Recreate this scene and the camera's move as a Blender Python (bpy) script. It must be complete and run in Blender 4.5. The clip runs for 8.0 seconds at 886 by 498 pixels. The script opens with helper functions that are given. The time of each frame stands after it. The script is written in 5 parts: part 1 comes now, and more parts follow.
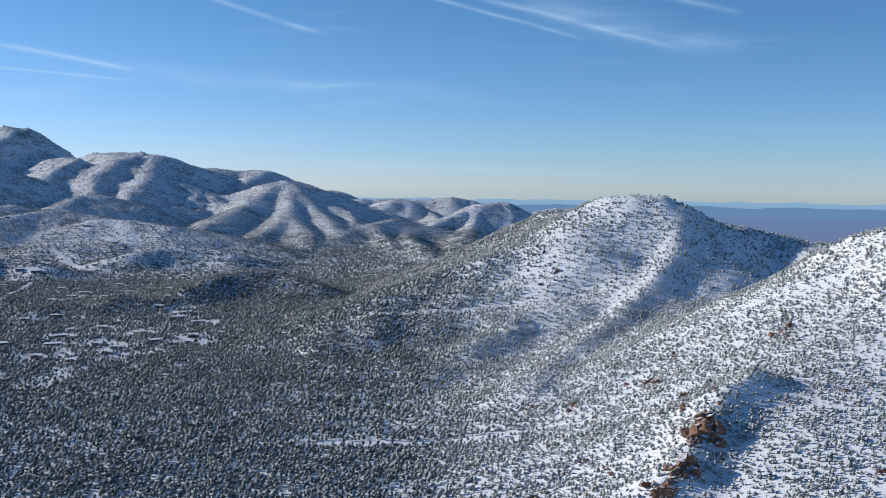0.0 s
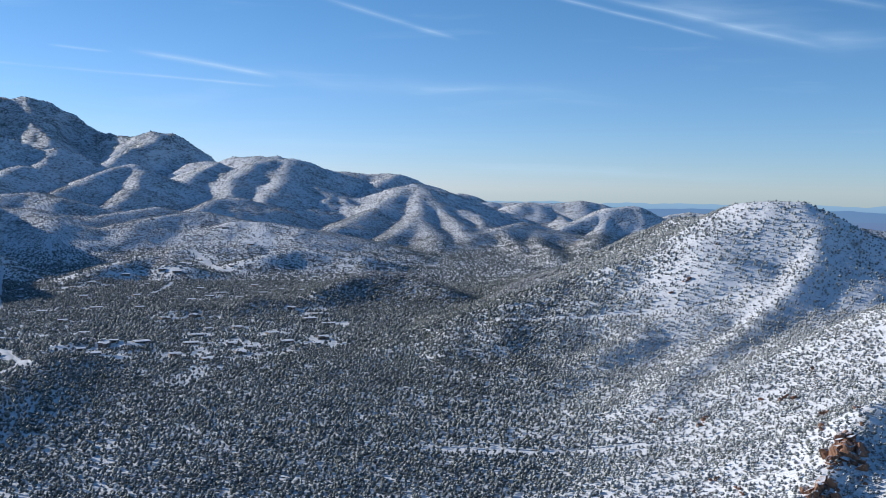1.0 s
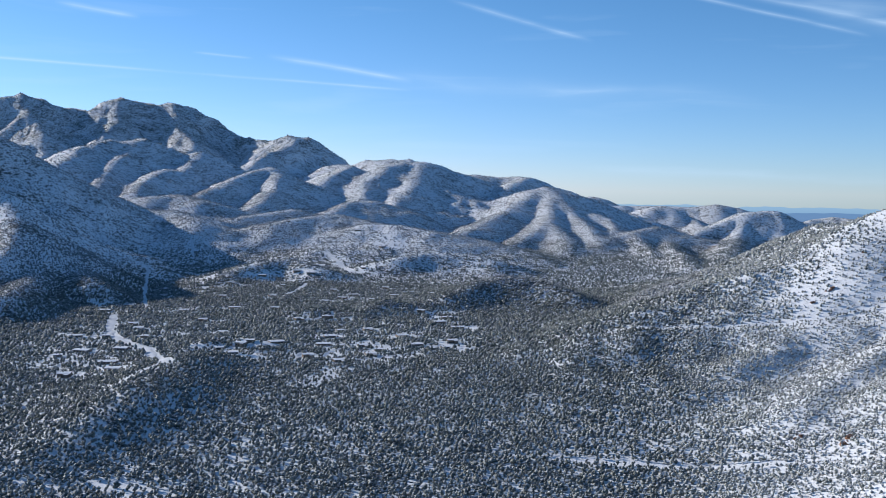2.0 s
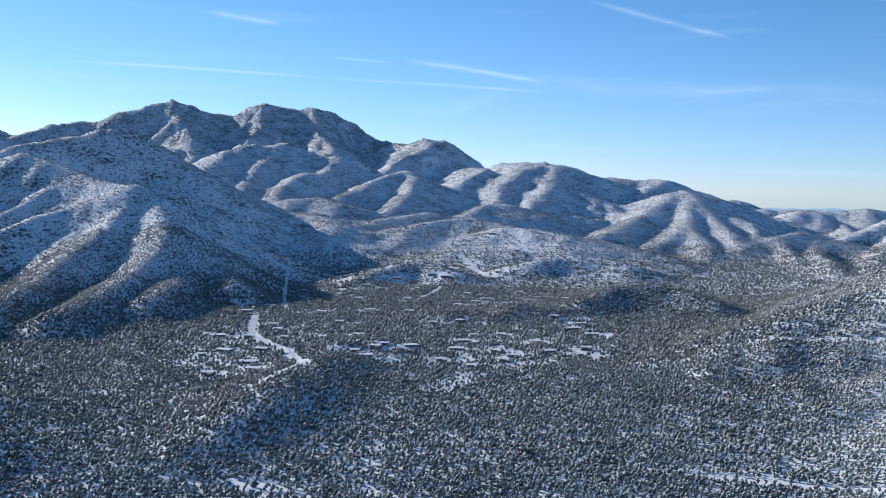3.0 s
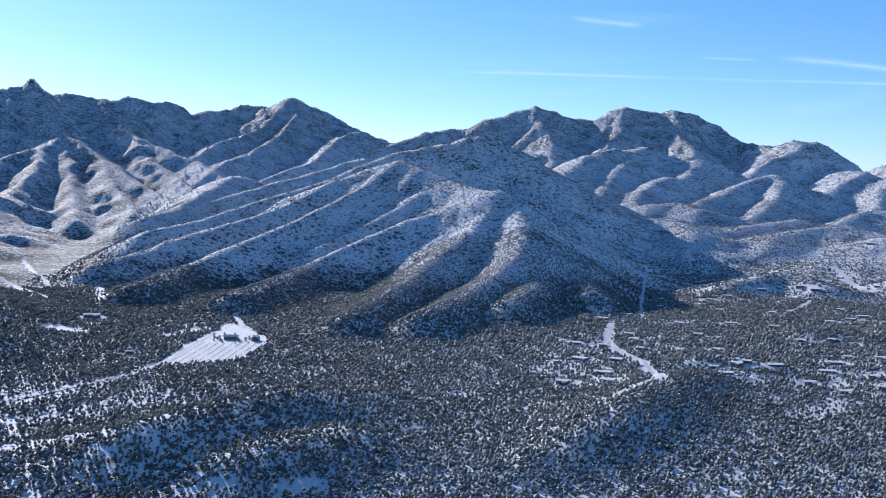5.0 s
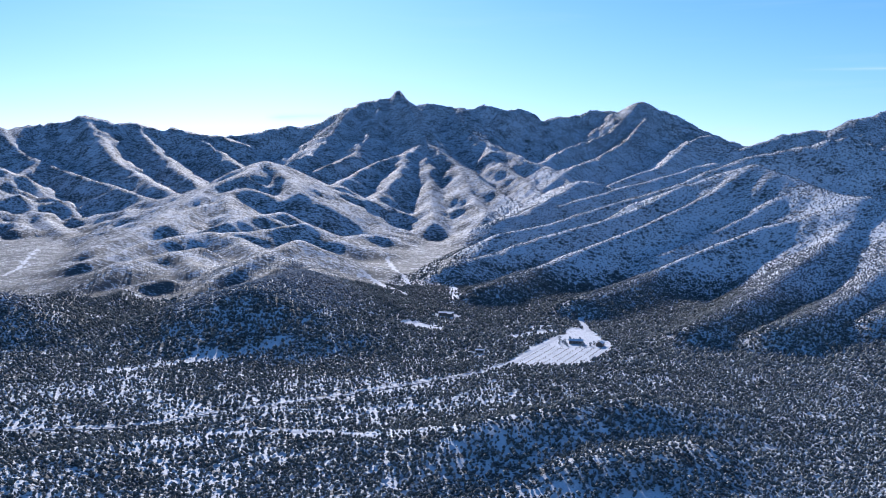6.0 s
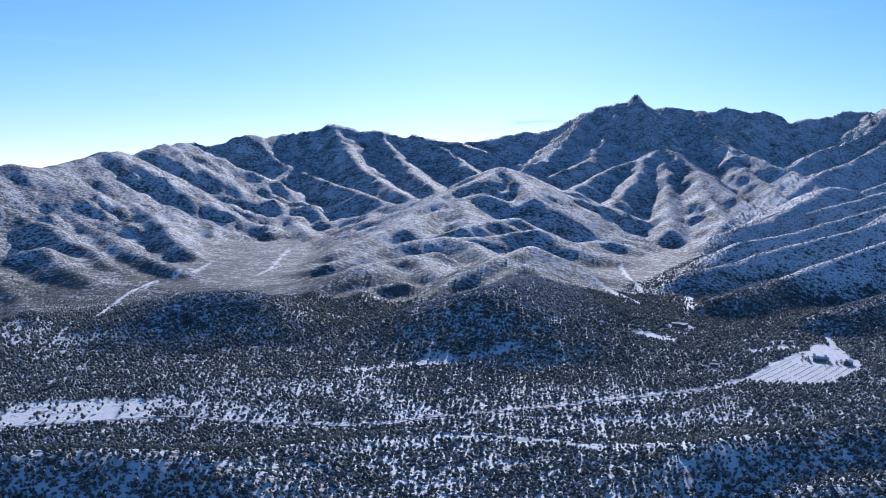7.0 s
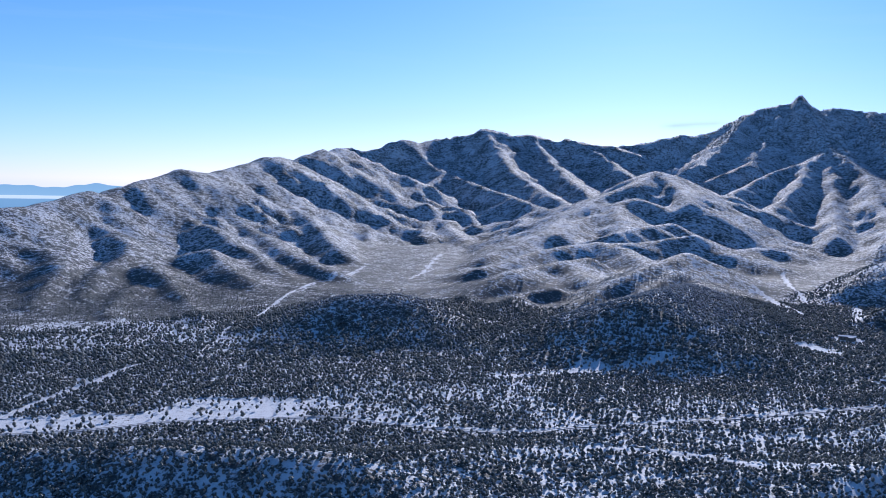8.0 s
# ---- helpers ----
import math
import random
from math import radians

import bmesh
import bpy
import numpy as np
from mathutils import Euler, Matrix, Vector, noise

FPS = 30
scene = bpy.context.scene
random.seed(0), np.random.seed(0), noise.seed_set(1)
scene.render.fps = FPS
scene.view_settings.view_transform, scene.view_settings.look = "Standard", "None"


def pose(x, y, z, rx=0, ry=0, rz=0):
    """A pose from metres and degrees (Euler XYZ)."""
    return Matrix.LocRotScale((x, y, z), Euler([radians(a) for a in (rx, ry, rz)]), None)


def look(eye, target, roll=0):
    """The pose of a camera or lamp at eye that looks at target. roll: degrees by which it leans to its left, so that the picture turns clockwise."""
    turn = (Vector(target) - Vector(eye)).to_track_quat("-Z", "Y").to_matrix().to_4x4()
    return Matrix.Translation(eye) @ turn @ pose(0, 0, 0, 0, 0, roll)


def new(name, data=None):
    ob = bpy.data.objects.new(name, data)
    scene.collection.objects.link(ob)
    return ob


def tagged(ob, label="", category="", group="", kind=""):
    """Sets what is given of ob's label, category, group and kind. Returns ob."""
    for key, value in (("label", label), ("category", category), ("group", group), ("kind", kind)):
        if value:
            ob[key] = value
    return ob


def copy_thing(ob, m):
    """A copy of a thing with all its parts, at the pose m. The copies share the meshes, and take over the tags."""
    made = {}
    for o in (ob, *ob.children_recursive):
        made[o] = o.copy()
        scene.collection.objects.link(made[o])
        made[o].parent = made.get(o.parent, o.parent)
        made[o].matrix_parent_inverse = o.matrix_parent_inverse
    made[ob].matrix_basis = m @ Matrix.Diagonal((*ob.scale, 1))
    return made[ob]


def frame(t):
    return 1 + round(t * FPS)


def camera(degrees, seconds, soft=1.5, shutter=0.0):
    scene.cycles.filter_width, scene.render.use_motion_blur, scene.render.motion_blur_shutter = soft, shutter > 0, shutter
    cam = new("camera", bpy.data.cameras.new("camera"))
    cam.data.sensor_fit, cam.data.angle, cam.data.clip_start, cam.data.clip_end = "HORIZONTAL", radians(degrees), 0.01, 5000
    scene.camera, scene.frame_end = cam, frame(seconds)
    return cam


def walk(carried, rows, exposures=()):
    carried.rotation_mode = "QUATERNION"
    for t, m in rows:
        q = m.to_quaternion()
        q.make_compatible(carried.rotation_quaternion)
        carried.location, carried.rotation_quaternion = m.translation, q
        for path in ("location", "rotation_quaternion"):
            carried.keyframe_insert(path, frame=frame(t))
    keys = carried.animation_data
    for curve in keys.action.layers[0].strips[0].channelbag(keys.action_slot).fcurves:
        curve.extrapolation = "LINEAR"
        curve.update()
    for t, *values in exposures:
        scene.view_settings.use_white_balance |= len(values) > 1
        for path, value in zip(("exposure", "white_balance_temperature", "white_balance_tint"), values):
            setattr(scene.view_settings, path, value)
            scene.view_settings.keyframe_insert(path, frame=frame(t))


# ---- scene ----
# A drone hovers over a wooded valley, drifts slowly forward and up, and turns to its left.
cam = camera(47.5, 8.0, soft=0.5)
walk(cam, [
    (0.0, pose(-0.0, -0.0, 190.0, 86.47, -0.68, 0.04)),
    (0.5, pose(1.1, 2.3, 191.1, 86.51, -0.73, 3.75)),
    (1.0, pose(0.9, 3.5, 192.2, 86.54, -0.81, 7.38)),
    (1.5, pose(0.9, 5.3, 193.4, 86.56, -0.89, 11.08)),
    (1.7, pose(0.6, 5.9, 193.7, 86.57, -0.91, 12.57)),
    (2.8, pose(-0.1, 9.1, 196.0, 86.56, -0.97, 20.79)),
    (3.0, pose(-0.2, 9.8, 196.7, 86.57, -0.98, 22.42)),
    (3.5, pose(-0.7, 12.1, 197.9, 86.56, -1.03, 26.54)),
    (4.0, pose(-1.9, 14.7, 198.6, 86.55, -1.07, 30.53)),
    (4.2, pose(-2.1, 16.1, 198.9, 86.52, -1.07, 32.14)),
    (5.3, pose(-10.3, 22.0, 201.7, 86.36, -1.02, 47.68)),
    (5.5, pose(-11.5, 21.8, 201.7, 86.34, -1.03, 51.48)),
    (5.6, pose(-11.6, 22.1, 201.8, 86.32, -1.04, 53.76)),
    (6.0, pose(-13.2, 23.9, 202.0, 86.29, -1.09, 62.11)),
    (6.4, pose(-13.5, 27.0, 202.5, 86.28, -1.13, 69.79)),
    (6.5, pose(-13.7, 27.6, 203.0, 86.28, -1.13, 70.91)),
    (7.0, pose(-14.6, 28.7, 204.2, 86.31, -1.14, 75.45)),
    (7.5, pose(-16.8, 29.5, 204.8, 86.35, -1.15, 79.58)),
    (8.0, pose(-18.7, 29.3, 205.3, 86.37, -1.19, 84.08)),
], exposures=[(0.0, -0.02, 6050, 10.0), (1.5, 0.08, 6000, 10.0), (3.0, 0.27, 6000, 10.0), (4.2, 0.32, 5900, 12.0), (5.5, 0.28, 5650, 16.0), (6.5, 0.08, 5480, 17.0), (8.0, -0.05, 5400, 18.0)])

# ---- world and sun ----
SUN_AZ, SUN_EL = 71.5, 17.5          # degrees to the left of north (+y), degrees up
world = bpy.data.worlds.new("winter_sky")
scene.world = world
world.use_nodes = True
wn, wl = world.node_tree.nodes, world.node_tree.links
wn.clear()
w_out, w_bg = wn.new("ShaderNodeOutputWorld"), wn.new("ShaderNodeBackground")
w_sky = wn.new("ShaderNodeTexSky")
w_sky.sky_type, w_sky.sun_disc = "NISHITA", False
w_sky.sun_elevation, w_sky.sun_rotation = radians(SUN_EL), radians(-SUN_AZ)
w_sky.altitude, w_sky.air_density, w_sky.dust_density, w_sky.ozone_density = 1500, 0.85, 0.25, 2.5
w_bg.inputs["Strength"].default_value = 0.103
# a clear, deep winter blue
w_tint = wn.new("ShaderNodeMix")
w_tint.data_type, w_tint.blend_type = "RGBA", "MULTIPLY"
w_tint.inputs["Factor"].default_value, w_tint.inputs["B"].default_value = 1.0, (0.66, 0.97, 1.11, 1)
wl.new(w_sky.outputs["Color"], w_tint.inputs["A"])
# thin cirrus: each streak runs from one direction of the sky to another (azimuth, elevation in degrees)
w_tc = wn.new("ShaderNodeTexCoord")
w_map, w_n1, w_n2 = wn.new("ShaderNodeMapping"), wn.new("ShaderNodeTexNoise"), wn.new("ShaderNodeTexNoise")
w_map.inputs["Rotation"].default_value, w_map.inputs["Scale"].default_value = (0.0, 0.0, radians(-25)), (3.0, 2.0, 26.0)
w_n1.inputs["Scale"].default_value, w_n1.inputs["Detail"].default_value, w_n1.inputs["Distortion"].default_value = 2.0, 7.0, 0.4
w_n2.inputs["Scale"].default_value, w_n2.inputs["Detail"].default_value = 5.0, 4.0
wl.new(w_tc.outputs["Generated"], w_map.inputs["Vector"])
wl.new(w_map.outputs["Vector"], w_n1.inputs["Vector"])
wl.new(w_tc.outputs["Generated"], w_n2.inputs["Vector"])


def w_math(op, a, b=0.0, c=0.0):
    n = wn.new("ShaderNodeMath")
    n.operation = op
    for i, v in enumerate((a, b, c)):
        if isinstance(v, (int, float)):
            n.inputs[i].default_value = v
        else:
            wl.new(v, n.inputs[i])
    return n.outputs["Value"]


def w_dot(v):
    n = wn.new("ShaderNodeVectorMath")
    n.operation = "DOT_PRODUCT"
    n.inputs[1].default_value = v
    wl.new(w_tc.outputs["Generated"], n.inputs[0])
    return n.outputs["Value"]


def heading(az, el):
    a, e = radians(az), radians(el)
    return Vector((-math.sin(a) * math.cos(e), math.cos(a) * math.cos(e), math.sin(e)))


def streak(start, end, width, strength):
    """How much cirrus lies along one streak; it is soft across and fades towards its ends."""
    a, b = heading(*start), heading(*end)
    along, across, mid = (b - a).normalized(), a.cross(b).normalized(), (a + b) / 2
    half, wide = (b - a).length / 2, radians(width)
    off = w_math("MULTIPLY_ADD", w_n2.outputs["Fac"], wide * 1.6, w_math("SUBTRACT", w_dot(across), wide * 0.8))
    soft = w_math("SUBTRACT", 1.0, w_math("MINIMUM", w_math("ABSOLUTE", w_math("DIVIDE", off, wide)), 1.0))
    reach = w_math("ABSOLUTE", w_math("DIVIDE", w_math("SUBTRACT", w_dot(along), mid.dot(along)), half))
    fade = w_math("MULTIPLY", w_math("SUBTRACT", 1.0, w_math("MINIMUM", reach, 1.0)), 2.2)
    ahead = w_math("GREATER_THAN", w_dot(mid.normalized()), 0.3)
    m = w_math("MULTIPLY", w_math("MULTIPLY", soft, soft), w_math("MINIMUM", fade, 1.0))
    grain = w_math("MULTIPLY_ADD", w_n1.outputs["Fac"], 2.4, -0.55)
    return w_math("MULTIPLY", w_math("MULTIPLY", m, ahead), w_math("MULTIPLY", w_math("MAXIMUM", grain, 0.0), strength))


veil = w_math("MULTIPLY", w_math("MAXIMUM", w_math("SUBTRACT", w_n1.outputs["Fac"], 0.56), 0.0), 0.5)
for row in (
    ((43.5, 6.40), (28.7, 6.08), 0.16, 0.50),
    ((30.0, 6.12), (16.5, 5.48), 0.16, 0.42),
    ((24.8, 7.20), (16.5, 6.00), 0.30, 0.60),
    ((19.0, 6.35), (-3.0, 4.90), 0.95, 0.20),
    ((28.8, 7.22), (25.4, 7.02), 0.14, 0.45),
    ((15.0, 10.6), (6.4, 8.25), 0.28, 0.40),
    ((3.0, 11.0), (-8.0, 8.15), 0.22, 0.55),
    ((-1.0, 10.6), (-13.5, 7.55), 0.34, 0.50),
    ((-4.0, 9.60), (-17.0, 7.60), 1.30, 0.34),
    ((-11.5, 10.6), (-16.5, 9.45), 0.35, 0.35),
    ((35.8, 9.42), (31.4, 8.90), 0.30, 0.35),
    ((47.6, 3.20), (44.6, 3.30), 0.35, 0.70),
    ((72.2, 3.50), (68.2, 3.70), 0.35, 0.80),
    ((7.2, 1.2), (-6.2, 0.9), 0.50, 0.15),
):
    veil = w_math("ADD", veil, streak(*row))
# towards the horizon, most of all under the sun, the blue pales
w_sep = wn.new("ShaderNodeSeparateXYZ")
wl.new(w_tc.outputs["Generated"], w_sep.inputs["Vector"])
low = w_math("SUBTRACT", 1.0, w_math("MINIMUM", w_math("MULTIPLY", w_math("ABSOLUTE", w_sep.outputs["Z"]), 3.4), 1.0))
sunward = w_math("MAXIMUM", w_dot(heading(SUN_AZ, 0)), 0.0)
pale = w_math("MULTIPLY", w_math("MULTIPLY", low, low), w_math("MULTIPLY_ADD", w_math("MULTIPLY", sunward, sunward), 0.45, 0.55))
w_pale = wn.new("ShaderNodeMix")
w_pale.data_type = "RGBA"
w_pale.inputs["A"].default_value, w_pale.inputs["B"].default_value = (0.66, 0.97, 1.11, 1), (1.04, 0.95, 1.32, 1)
wl.new(pale, w_pale.inputs["Factor"])
wl.new(w_pale.outputs["Result"], w_tint.inputs["B"])
w_mix = wn.new("ShaderNodeMix")
w_mix.data_type = "RGBA"
w_mix.inputs["B"].default_value = (6.0, 7.6, 9.2, 1)
wl.new(w_math("MINIMUM", veil, 0.8), w_mix.inputs["Factor"])
wl.new(w_tint.outputs["Result"], w_mix.inputs["A"])
wl.new(w_mix.outputs["Result"], w_bg.inputs["Color"])
wl.new(w_bg.outputs["Background"], w_out.inputs["Surface"])

sun = new("sun", bpy.data.lights.new("sun", "SUN"))
sun.data.energy, sun.data.angle, sun.data.color = 5.0, radians(0.53), (1.0, 0.91, 0.79)
sa, se = radians(SUN_AZ), radians(SUN_EL)
SUN_DIR = Vector((-math.sin(sa) * math.cos(se), math.cos(sa) * math.cos(se), math.sin(se)))
sun.matrix_world = look(SUN_DIR * 3000, (0, 0, 0))

# ---- materials ----
def material(name, rough=0.9):
    m = bpy.data.materials.new(name)
    m.use_nodes = True
    nt = m.node_tree
    b = nt.nodes["Principled BSDF"]
    b.inputs["Roughness"].default_value = rough
    b.inputs["Specular IOR Level"].default_value = 0.2
    return m, nt, b


def noise_node(nt, scale, detail=3.0, vector=None, rough=0.55):
    n = nt.nodes.new("ShaderNodeTexNoise")
    n.inputs["Scale"].default_value, n.inputs["Detail"].default_value, n.inputs["Roughness"].default_value = scale, detail, rough
    if vector is not None:
        nt.links.new(vector, n.inputs["Vector"])
    return n


def ranged(nt, value, a, b, lo=0.0, hi=1.0):
    n = nt.nodes.new("ShaderNodeMapRange")
    for key, v in (("From Min", a), ("From Max", b), ("To Min", lo), ("To Max", hi)):
        if isinstance(v, (int, float)):
            n.inputs[key].default_value = v
        else:
            nt.links.new(v, n.inputs[key])
    nt.links.new(value, n.inputs["Value"])
    return n.outputs["Result"]


def mixed(nt, fac, a, b):
    n = nt.nodes.new("ShaderNodeMix")
    n.data_type = "RGBA"
    for key, v in (("Factor", fac), ("A", a), ("B", b)):
        if isinstance(v, tuple):
            n.inputs[key].default_value = (*v, 1)
        elif isinstance(v, (int, float)):
            n.inputs[key].default_value = v
        else:
            nt.links.new(v, n.inputs[key])
    return n.outputs["Result"]


def math_node(nt, op, a, b=0.0):
    n = nt.nodes.new("ShaderNodeMath")
    n.operation = op
    for i, v in enumerate((a, b)):
        if isinstance(v, (int, float)):
            n.inputs[i].default_value = v
        else:
            nt.links.new(v, n.inputs[i])
    return n.outputs["Value"]


def bumped(nt, bsdf, height, strength, distance):
    n = nt.nodes.new("ShaderNodeBump")
    n.inputs["Strength"].default_value, n.inputs["Distance"].default_value = strength, distance
    nt.links.new(height, n.inputs["Height"])
    nt.links.new(n.outputs["Normal"], bsdf.inputs["Normal"])




def ground_material():
    """Snow, broken by scrub and by bare soil; the mesh carries how much of each grows where."""
    m, nt, b = material("snowy_ground", 0.85)
    pos = nt.nodes.new("ShaderNodeNewGeometry").outputs["Position"]
    scrub, soil = nt.nodes.new("ShaderNodeAttribute"), nt.nodes.new("ShaderNodeAttribute")
    scrub.attribute_name, soil.attribute_name = "scrub", "soil"
    vor = nt.nodes.new("ShaderNodeTexVoronoi")
    vor.inputs["Scale"].default_value = 0.30
    nt.links.new(pos, vor.inputs["Vector"])
    fine, broad = noise_node(nt, 0.9, 4.0, pos), noise_node(nt, 0.02, 4.0, pos)
    # each cell is a bush when its size passes what the place allows
    reach = math_node(nt, "ADD", math_node(nt, "MULTIPLY", scrub.outputs["Fac"], 0.95), math_node(nt, "MULTIPLY", math_node(nt, "SUBTRACT", broad.outputs["Fac"], 0.5), 0.8))
    ragged = math_node(nt, "ADD", vor.outputs["Distance"], math_node(nt, "MULTIPLY", math_node(nt, "SUBTRACT", fine.outputs["Fac"], 0.5), 0.7))
    thicket = nt.nodes.new("ShaderNodeTexVoronoi")
    thicket.inputs["Scale"].default_value = 0.10
    nt.links.new(pos, thicket.inputs["Vector"])
    ragged = math_node(nt, "MINIMUM", math_node(nt, "ADD", ragged, 0.13), math_node(nt, "ADD", thicket.outputs["Distance"], math_node(nt, "MULTIPLY", math_node(nt, "SUBTRACT", fine.outputs["Fac"], 0.35), 0.9)))
    bush = ranged(nt, math_node(nt, "SUBTRACT", reach, ragged), -0.06, 0.10)
    tone = mixed(nt, fine.outputs["Fac"], (0.060, 0.068, 0.068), (0.150, 0.156, 0.152))
    twig, sparse = noise_node(nt, 1.3, 5.0, pos, 0.7), noise_node(nt, 0.22, 3.0, pos)
    few = ranged(nt, math_node(nt, "ADD", twig.outputs["Fac"], math_node(nt, "MULTIPLY", sparse.outputs["Fac"], 0.5)), 0.79, 0.92, 0.0, 1.0)
    few = math_node(nt, "MULTIPLY", few, ranged(nt, scrub.outputs["Fac"], 0.1, 0.3, 0.95, 0.3))
    patch = noise_node(nt, 0.06, 5.0, pos, 0.65)
    bare = ranged(nt, math_node(nt, "ADD", math_node(nt, "MULTIPLY", soil.outputs["Fac"], 0.55), patch.outputs["Fac"]), 0.70, 0.92)
    grit = noise_node(nt, 1.7, 3.0, pos)
    earth = mixed(nt, grit.outputs["Fac"], (0.13, 0.10, 0.08), (0.27, 0.20, 0.15))
    white = mixed(nt, broad.outputs["Fac"], (0.80, 0.82, 0.86), (0.89, 0.90, 0.91))
    ground = mixed(nt, few, mixed(nt, bare, white, earth), (0.16, 0.15, 0.14))
    nt.links.new(mixed(nt, bush, ground, tone), b.inputs["Base Color"])
    lumps = math_node(nt, "ADD", math_node(nt, "MULTIPLY", bush, 1.6), math_node(nt, "MULTIPLY", fine.outputs["Fac"], 0.5))
    bumped(nt, b, lumps, 0.6, 1.0)
    return m


def foliage_material(name, dark, light, snow_from, snow_to, snow_amount):
    """Needles whose tint changes from clump to clump, with snow lying on what faces up."""
    m, nt, b = material(name, 0.8)
    geo = nt.nodes.new("ShaderNodeNewGeometry")
    info = nt.nodes.new("ShaderNodeObjectInfo")
    fine = noise_node(nt, 1.6, 3.0, geo.outputs["Position"])
    rnd = math_node(nt, "FRACT", math_node(nt, "ADD", geo.outputs["Random Per Island"], info.outputs["Random"]))
    tone = mixed(nt, rnd, dark, light)
    up = nt.nodes.new("ShaderNodeSeparateXYZ")
    nt.links.new(geo.outputs["True Normal"], up.inputs["Vector"])
    lie = math_node(nt, "ADD", up.outputs["Z"], math_node(nt, "MULTIPLY", math_node(nt, "SUBTRACT", fine.outputs["Fac"], 0.5), 1.2))
    snow = math_node(nt, "MULTIPLY", ranged(nt, lie, snow_from, snow_to), snow_amount)
    nt.links.new(mixed(nt, snow, tone, (0.75, 0.78, 0.82)), b.inputs["Base Color"])
    return m


M_GROUND = ground_material()
M_TREE = foliage_material("juniper_needles", (0.068, 0.081, 0.075), (0.175, 0.190, 0.168), 0.36, 1.00, 0.86)
# western copy: less snow stands in for the shaded side of backlit trees
M_BACKLIT = foliage_material("backlit_juniper_needles", (0.078, 0.091, 0.086), (0.170, 0.184, 0.166), 0.45, 1.1, 0.70)
M_SHRUB = foliage_material("shrub_twigs", (0.125, 0.13, 0.115), (0.33, 0.33, 0.30), 0.05, 0.85, 0.90)
# brush of the far hills; its pale cool grey also imitates haze
M_BRUSH = foliage_material("hazy_brush", (0.100, 0.106, 0.108), (0.235, 0.235, 0.23), 0.20, 0.95, 0.82)
M_FROST = foliage_material("frosted_needles", (0.10, 0.11, 0.094), (0.28, 0.29, 0.25), 0.18, 0.90, 0.86)

# ---- the lie of the land ----
FLOOR = 50.0
LATTICE = np.random.RandomState(7).rand(256, 256) * 2 * np.pi


def wave(x, y):
    """Smooth gradient noise, about -0.7 to 0.7, one bump a unit."""
    ix, iy = np.floor(x).astype(int), np.floor(y).astype(int)
    fx, fy = x - ix, y - iy
    u, v = fx * fx * fx * (fx * (fx * 6 - 15) + 10), fy * fy * fy * (fy * (fy * 6 - 15) + 10)

    def corner(i, j):
        a = LATTICE[(ix + i) & 255, (iy + j) & 255]
        return np.cos(a) * (fx - i) + np.sin(a) * (fy - j)
    low = corner(0, 0) * (1 - u) + corner(1, 0) * u
    return low * (1 - v) + (corner(0, 1) * (1 - u) + corner(1, 1) * u) * v


RIDGES = []


def ridge(slope, blunt, foot, *spine):
    """A crest through these spots (x, y, height); its flanks fall by slope, rounded over blunt metres;
    the smaller foot is, the sooner they run out into the plain."""
    RIDGES.append((slope, blunt, foot, np.array(spine, float)))


ridge(0.8, 10, 1.4, (338, 539, 179), (307, 597, 174), (285, 647, 167), (279, 665, 163), (271, 679, 154), (268, 705, 146), (266, 729, 134))
ridge(0.62, 12, 1.4, (360, 1041, 142), (325, 1022, 148), (290, 1002, 150), (261, 1003, 160), (239, 1027, 176), (224, 1037, 182), (202, 1047, 184), (186, 1056, 183), (171, 1070, 181), (159, 1108, 172), (148, 1169, 162), (128, 1230, 161), (114, 1303, 148), (91, 1399, 129), (64, 1495, 101), (32, 1578, 79), (-3, 1489, 67))
ridge(0.72, 15, 1.4, (224, 1037, 182), (231, 993, 160), (216, 936, 135), (180, 871, 109), (137, 801, 86), (92, 716, 74), (57, 628, 68))
ridge(0.75, 10, 1.4, (266, 729, 134), (242, 720, 124), (219, 699, 114), (194, 670, 106), (165, 639, 98))
ridge(0.6, 6, 1.4, (151, 477, 104), (133, 462, 99), (113, 427, 89), (95, 395, 80))
ridge(0.54, 18, 3.2, (-33, 2918, 79), (31, 3024, 110), (106, 3114, 138), (190, 3156, 146), (261, 3197, 113), (310, 2939, 71))
ridge(0.54, 18, 3.2, (106, 3114, 138), (86, 2932, 81), (36, 2160, 63), (11, 1742, 59))
ridge(0.54, 18, 3.2, (-472, 4461, 129), (-361, 4471, 136), (-201, 4481, 136), (-78, 4485, 134), (31, 4486, 150), (115, 4484, 135), (259, 4478, 98), (389, 4343, 76))
ridge(0.54, 18, 3.2, (-277, 3837, 106), (-245, 3839, 128), (-203, 3841, 140), (-130, 3844, 135), (-66, 3846, 106), (-12, 3618, 72))
ridge(0.54, 18, 3.2, (-618, 4811, 122), (-578, 4816, 147), (-544, 4820, 169), (-517, 4823, 167), (-479, 4827, 157), (-417, 4833, 131))
ridge(0.54, 18, 3.2, (365, 4323, 71), (459, 4646, 89), (523, 4639, 100), (586, 4632, 92), (598, 4231, 70))
ridge(0.38, 10, 3.2, (688, 2752, 111), (746, 2737, 104), (803, 2721, 96), (845, 2708, 83))
ridge(0.5, 45, 3.2, (-1299, 3433, 275), (-1217, 3414, 273), (-1165, 3384, 287), (-1077, 3365, 291), (-1003, 3388, 290), (-929, 3409, 266), (-837, 3433, 242), (-792, 3444, 245), (-710, 3462, 237), (-644, 3475, 241), (-616, 3480, 223), (-556, 3490, 186))
